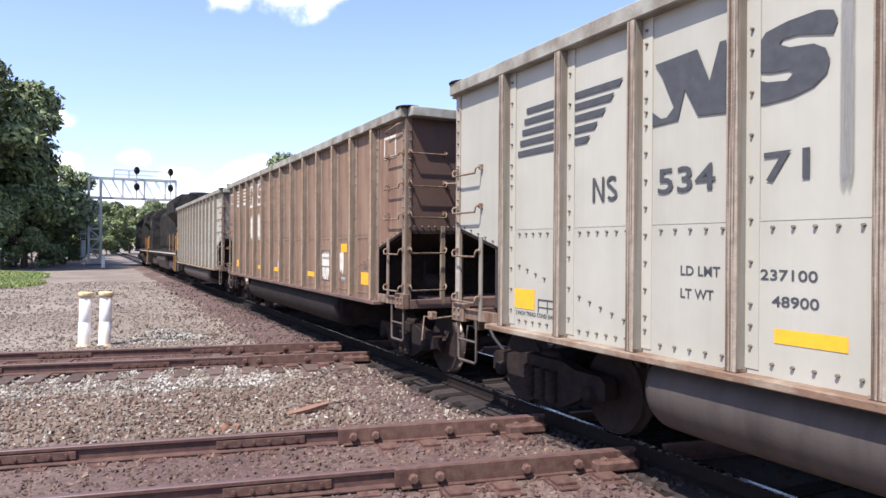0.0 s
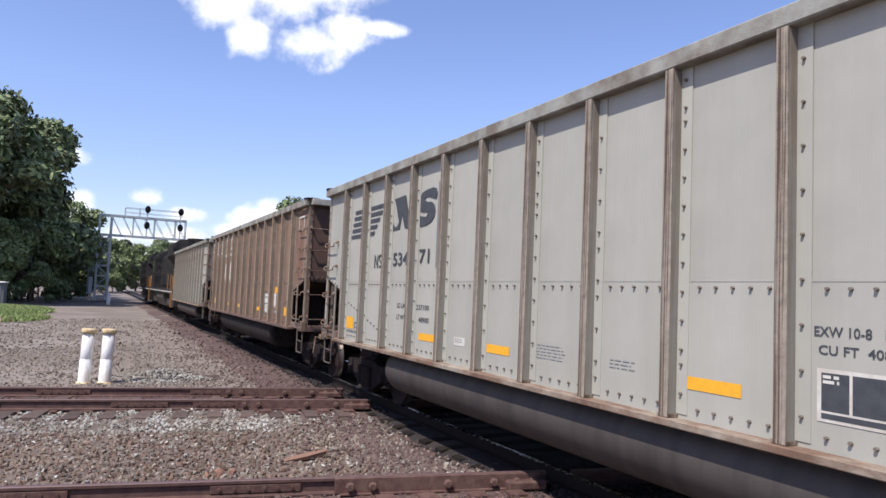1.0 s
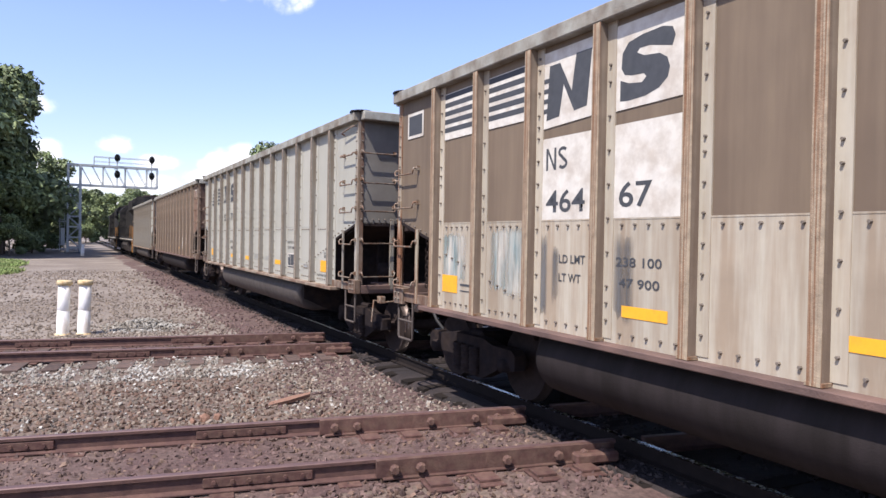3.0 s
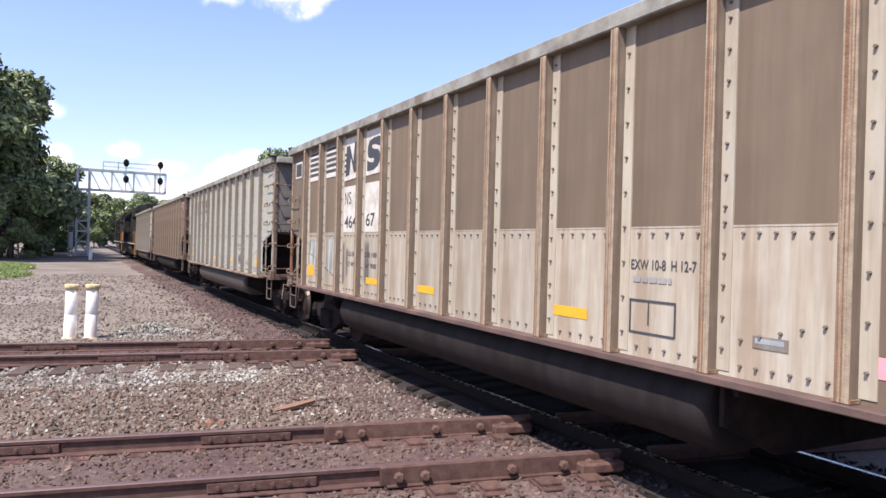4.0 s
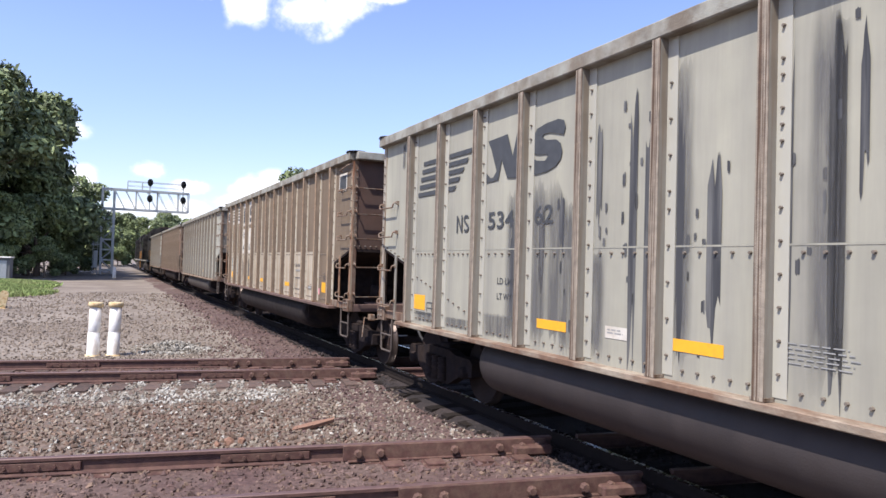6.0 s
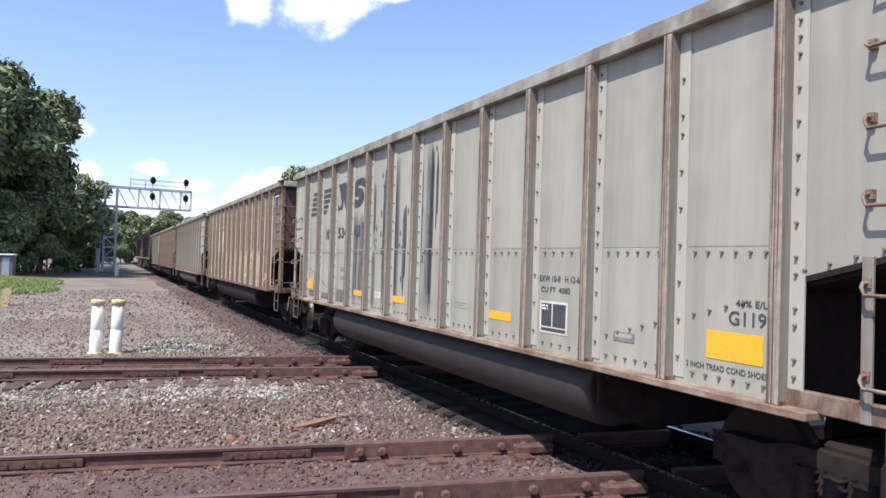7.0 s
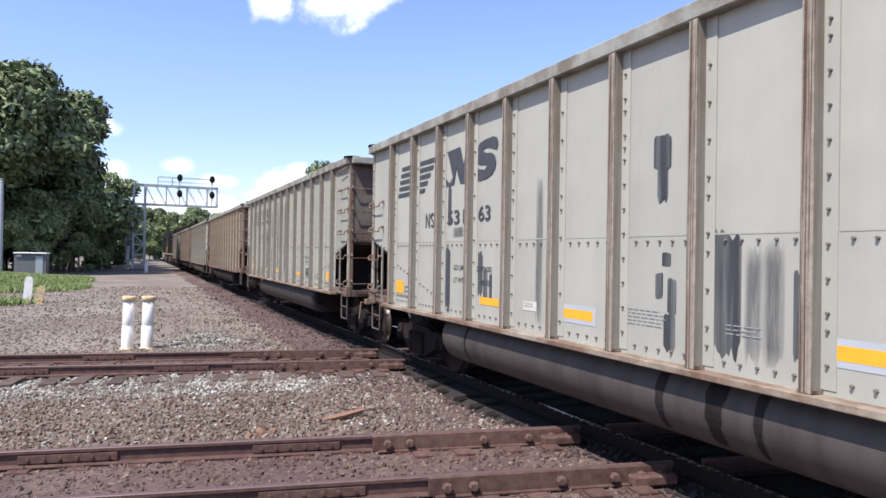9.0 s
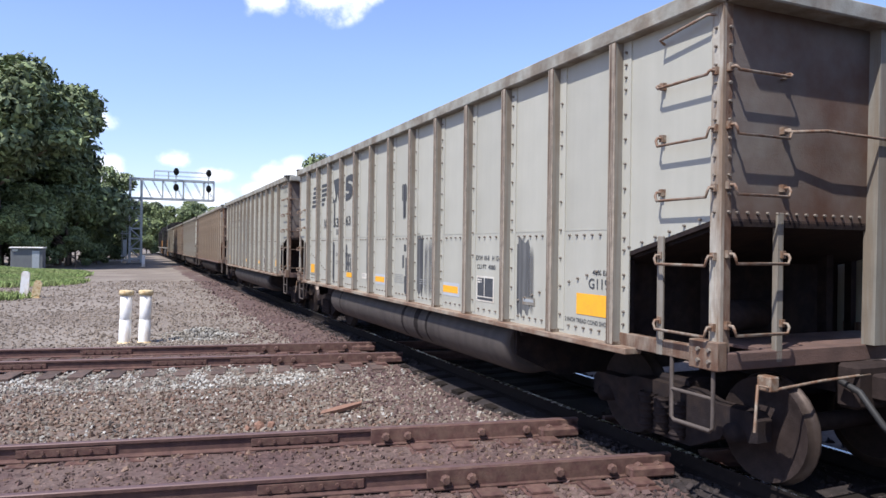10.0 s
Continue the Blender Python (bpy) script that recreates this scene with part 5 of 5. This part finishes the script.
    part("sill_stripe", Form().box((-1.515, -10.8, 1.38), (-1.50, 10.5, 1.44)), "white", ob, "white reflective stripe")
    part("end_plate", Form().box((-1.5, -11.0, 0.5), (1.5, -10.9, 1.6), 0, 0.02), "loco", ob)
    part("lower_end_panel", Form().box((-0.9, -10.24, 1.6), (0.9, -10.20, 3.2), 0, 0.01), "tub", ob, "dull grey end panel")
    for s in (-1, 1):
        rail = Form().tube([(s * 1.42, -10.7, 2.55), (s * 1.42, 5.8, 2.55)], 0.02, 5)
        part("handrail", rail, "loco", ob)
        for i in range(9):
            part("stanchion", Form().tube([(s * 1.42, -10.7 + i * 2.05, 1.5), (s * 1.42, -10.7 + i * 2.05, 2.55)], 0.02, 5), "orange" if i < 3 else "loco", ob)
        part("end_handrail", Form().tube([(s * 0.45, -10.95, 1.5), (s * 0.45, -10.95, 2.6), (s * 1.4, -10.95, 2.6), (s * 1.42, -10.95, 0.5)], 0.035, 6), "orange", ob, "orange end handrail")
        part("step_well", Form().box((s * 1.48, -10.85, 0.45), (s * 1.0, -10.0, 1.35), 0, 0.02).box((s * 1.52, -10.85, 0.45), (s * 1.49, -10.78, 2.4), 1).box((s * 1.52, -10.1, 0.45), (s * 1.49, -10.0, 1.5), 1), ["loco", "orange"], ob)
    for y in (-6.9, 6.9):
        t = part("truck", Form().prism([(-2.3, 0.75), (-2.2, 0.95), (2.2, 0.95), (2.3, 0.75), (2.1, 0.4), (1.2, 0.55), (0, 0.42), (-1.2, 0.55), (-2.1, 0.4)], -1.25, -1.05, "x").prism([(-2.3, 0.75), (-2.2, 0.95), (2.2, 0.95), (2.3, 0.75), (2.1, 0.4), (1.2, 0.55), (0, 0.42), (-1.2, 0.55), (-2.1, 0.4)], 1.05, 1.25, "x"), "tub", ob, at=(0, y, 0))
        for d in (-1.7, 0, 1.7):
            piece("wheelset", shared("wheelset", wheelset_mesh), t, (0, d, 0.457))
    ob.scale = (1.04, 1.07, 1.07)
    return ob


LOCOS = [(3 * PITCH + 3.9, locomotive("black diesel locomotive with orange handrails and white stripe")), (3 * PITCH + 3.9 + 23.8, locomotive("black diesel locomotive coupled ahead of another one"))]


# ---- signal gantry ----
def gantry():
    ob = thing("signal_gantry", "galvanised lattice signal gantry reaching over the tracks", "signal gantry", at=(0, 85.0, -0.2))
    zt, zb, xr = 9.5, 7.35, 9.9
    legs = [(1.04, -0.55), (2.20, -0.55), (1.04, 0.55), (2.20, 0.55)]
    for x, y in legs:
        part("leg", Form().box((x - 0.12, y - 0.12, 0), (x + 0.12, y + 0.12, zt + 0.1), 0, 0.01), "galv", ob)
    part("footing", Form().box((0.7, -0.9, -0.2), (2.55, 0.9, 0.18), 0, 0.03), "concrete", ob, "low concrete footing")
    zs = [0.6 + i * 1.12 for i in range(7)]
    for y in (-0.55, 0.55):
        for i, z in enumerate(zs):
            part("strut", Form().box((1.04, y - 0.06, z - 0.08), (2.20, y + 0.06, z + 0.08)), "galv", ob)
            if i < 6:
                a, b = ((1.04, y, z), (2.20, y, z + 1.12)) if i % 2 else ((2.20, y, z), (1.04, y, z + 1.12))
                part("brace", Form().tube([a, b], 0.085, 4), "galv", ob)
    for y in (-0.55, 0.55):
        for z in (zt, zb):
            part("chord", Form().box((1.0, y - 0.10, z - 0.10), (xr, y + 0.10, z + 0.10)), "galv", ob)
        n = 7
        for i in range(n + 1):
            x = 2.2 + (xr - 2.2) * i / n
            if i % 2 == 0 or i == n:
                part("upright", Form().box((x - 0.045, y - 0.045, zb), (x + 0.045, y + 0.045, zt)), "galv", ob)
            if i < n:
                x2 = 2.2 + (xr - 2.2) * (i + 1) / n
                part("brace", Form().tube([(x, y, zt), (x2, y, zb)], 0.04, 4), "galv", ob)
        part("walk_rail", Form().tube([(3.5, y, zt + 1.0), (9.6, y, zt + 1.0)], 0.035, 5).tube([(3.5, y, zt + 0.5), (9.6, y, zt + 0.5)], 0.025, 5).tube([(3.5, y, zt), (3.5, y, zt + 1.0)], 0.03, 5).tube([(5.0, y, zt), (5.0, y, zt + 1.0)], 0.03, 5), "galv", ob)
    for i in range(8):
        x = 2.2 + (xr - 2.2) * i / 7
        part("cross_tie", Form().box((x - 0.04, -0.55, zb - 0.04), (x + 0.04, 0.55, zb + 0.04)), "galv", ob)
    for z in (0.85, 3.35, 5.85):
        part("landing", Form().box((0.15, -0.5, z), (1.04, 0.5, z + 0.10), 0, 0.01), "galv", ob)
    part("ladder", Form().box((0.25, -0.25, 0.2), (0.31, -0.19, 6.5)).box((0.72, -0.25, 0.2), (0.78, -0.19, 6.5)), "galv", ob)
    for i in range(18):
        part("rung", Form().box((0.28, -0.245, 0.5 + i * 0.34), (0.75, -0.205, 0.54 + i * 0.34)), "galv", ob)
    part("cabinet", Form().box((0.35, -0.45, 0.95), (0.75, -0.1, 2.7), 0, 0.03), "galv", ob)
    for x in (5.75, 9.25):
        for z in (zt + 0.95, zt - 0.85):
            h = part("signal_head", Form().prism([(x + 0.30 * math.cos(q * math.pi / 10), z + 0.42 * math.sin(q * math.pi / 10)) for q in range(20)], -0.83, -0.77, "y").box((x - 0.2, -0.77, z - 0.25), (x + 0.2, -0.5, z + 0.25), 0, 0.04), "black", ob, "black round signal head")
            for k in range(3):
                a = math.radians(90 + 120 * k)
                q = (x + 0.13 * math.cos(a), -0.83, z + 0.2 * math.sin(a))
                part("hood", Form().lathe([(-0.25, 0.09), (0.0, 0.09), (0.0, 0.0)], 12, "y", 0, True, q), "black", h)
        part("mast", Form().tube([(x, -0.55, zb), (x, -0.55, zt + 1.3)], 0.06, 6), "galv", ob)
    return ob


gantry()


# ---- posts, hut, pole, timber ----
def bollard(x, y, lean):
    ob = thing("bollard", "white painted steel post with a rusty cream cap", "bollard", "pair of posts by the track", at=(x, y, ground_z(x, y)))
    ob.rotation_euler = (0, radians(lean), 0)
    part("post", Form().lathe([(-0.1, 0.125), (0.52, 0.125), (0.525, 0.121), (0.53, 0.125), (1.10, 0.122), (1.12, 0.0)], 24, "z"), "post", ob)
    part("cap", Form().lathe([(1.07, 0.128), (1.075, 0.152), (1.15, 0.155), (1.175, 0.14), (1.185, 0.0)], 24, "z"), "cap", ob)
    part("base_ring", Form().lathe([(-0.05, 0.16), (0.03, 0.15), (0.035, 0.125)], 20, "z"), "cap", ob)


bollard(0.13, 17.1, 1.6)
bollard(0.53, 17.0, 1.4)


def stub_post(x, y, h, lean, mats=("post", "cap"), label="short white marker post leaning in the grass"):
    ob = thing("marker_post", label, "marker post", at=(x, y, ground_z(x, y)))
    ob.rotation_euler = (0, radians(lean), 0)
    part("post", Form().prism([(-0.15, -0.1), (0.15, -0.1), (0.14, h - 0.08), (0.06, h), (-0.10, h), (-0.15, h - 0.1)], -0.12, 0.12, "y"), mats[0], ob)
    part("foot", Form().box((-0.2, -0.17, -0.1), (0.2, 0.17, 0.05), 0, 0.02), mats[1], ob)


stub_post(-3.45, 32.5, 1.05, 4)
stub_post(-3.05, 32.3, 0.7, 12, ("cap", "cap"), "short weathered yellow marker post leaning in the grass")
stub_post(2.15, 74.0, 1.15, 0, label="short white marker post beside the gantry")


def hut():
    ob = thing("lineside_hut", "low grey concrete lineside hut with a pale flat roof", "hut", at=(-6.35, 62.5, -0.2))
    ob.scale = (0.70, 0.8, 0.92)
    for nm, a, b in (("front_wall", (-1.5, -1.5, 0), (1.5, -1.35, 1.95)), ("back_wall", (-1.5, 1.35, 0), (1.5, 1.5, 1.95)), ("side_wall", (-1.5, -1.35, 0), (-1.35, 1.35, 1.95)), ("side_wall", (1.35, -1.35, 0), (1.5, 1.35, 1.95))):
        part(nm, Form().box(a, b, 0, 0.02), "concrete", ob)
    part("roof", Form().box((-1.6, -1.7, 1.95), (1.6, 1.7, 2.06), 0, 0.03), "post", ob, "pale flat roof slab")
    part("door", Form().box((0.5, -1.54, 0.05), (1.2, -1.50, 1.75), 0, 0.01), "galv", ob)
    part("notice", Form().box((-1.35, -1.53, 1.7), (-0.85, -1.50, 1.88), 0, 0.005), "white", ob)


hut()


def pole(x, y, h, label):
    ob = thing("utility_pole", label, "utility pole", at=(x, y, -0.2))
    part("pole", Form().tube([(0, 0, -0.5), (0, 0, h * 0.5), (0, 0, h)], [0.17, 0.14, 0.11], 10), "galv", ob)
    part("cap", Form().lathe([(h - 0.02, 0.13), (h + 0.05, 0.12), (h + 0.08, 0.0)], 10, "z"), "concrete", ob)


pole(-7.6, 56.0, 6.9, "pale weathered pole standing beside the wood")

f = Form()
f.prism([(-0.33, -0.05), (0.0, -0.06), (0.32, -0.035), (0.36, 0.02), (0.05, 0.05), (-0.25, 0.035)], 0, 0.045, "z")
tagged(part("broken_plank", f, "plank", at=(2.72, 9.12, ground_z(2.72, 9.1) + 0.03)), "split piece of reddish tie wood on the ballast", "timber").rotation_euler = (radians(8), radians(-5), radians(14))
for i, (x, y, s) in enumerate(((1.55, 8.55, 0.09), (1.72, 8.62, 0.07), (1.40, 8.50, 0.06))):
    f = Form()
    bm = bmesh.new()
    bmesh.ops.create_icosphere(bm, subdivisions=1, radius=s)
    for v in bm.verts:
        v.co *= 0.8 + 0.4 * noise.noise(v.co * 9 + Vector((i, 0, 0)))
    tagged(part("wood_chunk", f.take(bm), "plank", at=(x, y, ground_z(x, y) + s * 0.4)), "small reddish chunk of rotten tie wood", "timber", "wood chunks")


# ---- plants ----
def leaf_cloud(lobes, count, size, seed):
    """Many small bent leaf sprays spread through overlapping lobes. lobes: rows of x, y, z, rx, ry, rz."""
    rng = np.random.default_rng(seed)
    lobes = np.array(lobes, float)
    vol = lobes[:, 3] * lobes[:, 4] * lobes[:, 5]
    pick = rng.choice(len(lobes), count, p=vol ** 0.67 / (vol ** 0.67).sum())
    d = rng.normal(size=(count, 3))
    d /= np.linalg.norm(d, axis=1)[:, None]
    rad = rng.uniform(0.45, 1.0, count) ** 0.5 * rng.uniform(0.88, 1.12, count)
    p = lobes[pick, :3] + d * lobes[pick, 3:] * rad[:, None]
    n = d + rng.normal(size=(count, 3)) * 0.7 + np.array([0, 0, 0.35])
    n /= np.linalg.norm(n, axis=1)[:, None]
    a = np.cross(n, rng.normal(size=(count, 3)))
    a /= np.linalg.norm(a, axis=1)[:, None]
    b = np.cross(n, a)
    s = size * rng.uniform(0.55, 1.5, count)[:, None]
    # a spray: six-cornered ragged leaf, folded along its middle
    v = np.stack([p - a * s, p - a * s * 0.3 + b * s * 0.55 - n * s * 0.2, p + a * s * 0.5 + b * s * 0.4 - n * s * 0.12, p + a * s * 1.1, p + a * s * 0.35 - b * s * 0.55 - n * s * 0.2, p - a * s * 0.45 - b * s * 0.35 - n * s * 0.1], 1)
    faces = (np.array([(0, 1, 2, 3), (0, 3, 4, 5)])[None] + (np.arange(count) * 6)[:, None, None]).reshape(-1, 4)
    return v.reshape(-1, 3), faces


def tree_meshes(h, w, seed, count, size, leaf, bare=0.25):
    """Trunk and crown meshes of a broadleaf tree h metres tall with a crown w wide."""
    rng = random.Random(seed)
    lobes, trunk = [], Form()
    trunk.tube([(0, 0, -0.4), (0.1, 0, h * 0.2), (-0.1, 0.1, h * 0.45), (0.1, 0, h * 0.8)], [h * 0.022, h * 0.018, h * 0.013, h * 0.004], 9)
    for i in range(15):
        a, t = rng.uniform(0, 2 * math.pi), rng.uniform(bare, 0.95)
        reach = w / 2 * math.sin(math.pi * min(0.92, 0.22 + 0.75 * (t - bare) / (1 - bare))) * rng.uniform(0.55, 0.95)
        c = (reach * math.cos(a), reach * math.sin(a), h * t)
        r = rng.uniform(0.13, 0.22) * w
        lobes.append((*c, r, r, r * rng.uniform(0.6, 0.85)))
        z0 = h * max(0.15, t - 0.22)
        trunk.tube([(0, 0, z0), (c[0] * 0.5, c[1] * 0.5, (z0 + c[2]) / 2 + 0.2), c], [h * 0.008, h * 0.005, h * 0.002], 5)
    lobes.append((0, 0, h * 0.86, w * 0.2, w * 0.2, h * 0.12))
    lobes.append((0, 0, h * 0.6, w * 0.3, w * 0.3, h * 0.2))
    v, fc = leaf_cloud(lobes, count, size, seed)
    me = bpy.data.meshes.new("crown")
    me.from_pydata(v.tolist(), [], fc.tolist())
    me.materials.append(M[leaf])
    return trunk.mesh("trunk", "bark"), me


def tree(x, y, meshes, label, scale=1.0, turn=0.0, group="trees beside the line"):
    scale *= 1.08
    ob = thing("tree", label, "tree", group, at=(x, y, -0.2), turn=turn)
    ob.scale = (scale, scale, scale)
    piece("trunk", meshes[0], ob)
    piece("crown", meshes[1], ob)
    return ob


BIG = [tree_meshes(17, 13, 2, 13000, 0.27, "leaf", 0.22), tree_meshes(15, 11, 7, 11000, 0.26, "leaf", 0.15), tree_meshes(12, 10, 12, 10000, 0.25, "leaf_light", 0.08)]
DARK = "tall broadleaf tree with dark summer foliage"
LIGHT = "bushy broadleaf tree with light green foliage"
for x, y, k, s, r in ((-9.5, 70, 0, 1.00, 20), (-15.5, 66, 0, 1.05, 130), (-5.6, 80, 0, 0.98, 240), (-4.6, 77, 2, 0.80, 60), (-2.6, 88, 2, 0.72, 20), (-7.5, 72, 2, 0.6, 10), (-12, 68, 2, 0.55, 70), (-17, 66, 2, 0.5, 170), (-4.5, 80, 2, 0.5, 5), (-9.5, 74, 2, 0.45, 220), (-21, 66, 2, 0.5, 90), (-11, 66.5, 2, 0.42, 140), (-14.5, 65, 2, 0.45, 30), (-8.3, 69, 2, 0.42, 250), (-10.0, 84, 1, 1.05, 10), (-1.8, 96, 1, 0.75, 200), (-16, 80, 1, 1.1, 300),
                      (-22, 72, 0, 1.1, 77), (-1.0, 110, 2, 0.8, 150), (-6.5, 98, 1, 1.0, 40), (-0.8, 125, 1, 0.62, 90), (-28, 70, 1, 1.1, 15), (-35, 72, 0, 1.0, 200), (-3.0, 88, 2, 0.62, 110)):
    tree(x, y, BIG[k], LIGHT if k == 2 else DARK, s, r)
for i in range(15):
    x = -2.2 - i * 1.9
    tree(x + 0.6 * math.sin(i * 2.3), 73.5 - 0.42 * i + 1.6 * math.cos(i * 1.7) + (8 if i == 0 else 0), BIG[2], "dense leafy bush at the foot of the wood", 0.30 + 0.07 * math.sin(i * 3.1), i * 67, "undergrowth beside the line")
for x, y, k, s, r in ((4.5, 172, 2, 0.95, 0), (8, 185, 1, 0.8, 70), (12, 200, 2, 1.0, 130), (17, 195, 1, 0.9, 220), (-3, 165, 1, 0.9, 310), (22, 185, 2, 0.95, 45), (0.8, 150, 2, 0.75, 10), (3.2, 160, 2, 0.6, 200), (7, 176, 2, 0.5, 100), (-1, 140, 2, 0.6, 30), (2, 168, 2, 0.45, 300), (5.5, 168, 2, 0.4, 60)):
    tree(x, y, BIG[k], "distant broadleaf tree closing the view along the line", s, r, "far trees")
for x, y, k, s, r in ((20.0, 72, 0, 0.64, 33), (32, 60, 1, 0.8, 100), (40, 48, 2, 0.9, 10), (42, 36, 1, 0.9, 200), (44, 25, 2, 0.95, 80), (45, 14, 1, 0.9, 140), (46, 4, 2, 0.9, 20), (38, 68, 1, 0.8, 260), (45, -8, 1, 0.9, 60), (41, 8, 2, 0.42, 10), (40, 15, 2, 0.40, 80), (41, 21, 2, 0.45, 150), (39, 28, 2, 0.40, 220), (40, 2, 2, 0.4, 300), (38, 35, 2, 0.42, 35), (36, 43, 2, 0.4, 125), (40.5, 11.5, 2, 0.36, 200), (40, 18, 2, 0.33, 260), (42, -4, 2, 0.4, 90)):
    tree(x, y, BIG[k], "broadleaf tree on the far side of the railway", s, r, "trees beyond the train")


def grass_patch(name, label, blobs, count, size, seed):
    """Tufts of blades over soft-edged patches of ground. blobs: rows of x, y, rx, ry."""
    rng = np.random.default_rng(seed)
    blobs = np.array(blobs, float)
    area = blobs[:, 2] * blobs[:, 3]
    pick = rng.choice(len(blobs), count, p=area / area.sum())
    a, r = rng.uniform(0, 2 * np.pi, count), np.sqrt(rng.uniform(0, 1, count)) * rng.uniform(0.9, 1.06, count)
    x, y = blobs[pick, 0] + blobs[pick, 2] * r * np.cos(a), blobs[pick, 1] + blobs[pick, 3] * r * np.sin(a)
    s = size * rng.uniform(0.5, 1.4, count)
    t = rng.uniform(0, np.pi, count)
    wx, wy = np.cos(t) * s * 0.16, np.sin(t) * s * 0.16
    lx, ly = rng.normal(size=count) * s * 0.4, rng.normal(size=count) * s * 0.4
    z = -0.22 + 0.55 * np.exp(-((x + 9.5) / 4.5) ** 2 - ((y - 54) / 6.0) ** 2)
    v = np.stack([np.stack([x - wx, y - wy, z], 1), np.stack([x + wx, y + wy, z], 1), np.stack([x + wx * 0.4 + lx, y + wy * 0.4 + ly, z + s], 1), np.stack([x - wx * 0.5 + lx, y - wy * 0.5 + ly, z + s * 0.85], 1)], 1)
    me = bpy.data.meshes.new(name)
    me.from_pydata(v.reshape(-1, 3).tolist(), [], (np.arange(count * 4).reshape(-1, 4)).tolist())
    me.materials.append(M["grass"])
    return tagged(new(name, me), label, "grass", kind="stuff")


grass_patch("grass", "patch of rough green grass at the gravel's edge", ((-9, 53, 6.6, 10), (-7.0, 47, 3.8, 6), (-5.2, 54, 3.4, 8), (-5.0, 45, 3.3, 5), (-9, 42, 3.5, 4), (-14, 44, 7, 12), (-4.0, 32.5, 0.9, 1.6), (-6.5, 30, 2.0, 2.2)), 150000, 0.20, 3)
grass_patch("grass", "strip of green grass beyond the train", ((36, 20, 7, 30), (32, 52, 6, 16)), 40000, 0.16, 4)


# ---- movement ----
def motions():
    steps = [i * 0.5 for i in range(21)]
    fine = [i * 0.1 for i in range(101)]
    for k, car in CARS:
        walk(car.ob, [(t, on_track(centre(k, t))) for t in steps])
        for w in car.wheels:
            at = w.location.copy()
            walk(w, [(t, Matrix.Translation(at) @ Matrix.Rotation(-(centre(k, t) - centre(k, 0)) / 0.457, 4, "X")) for t in fine])
    for y, ob in LOCOS:
        walk(ob, [(t, on_track(y + centre(0, t))) for t in steps])


motions()
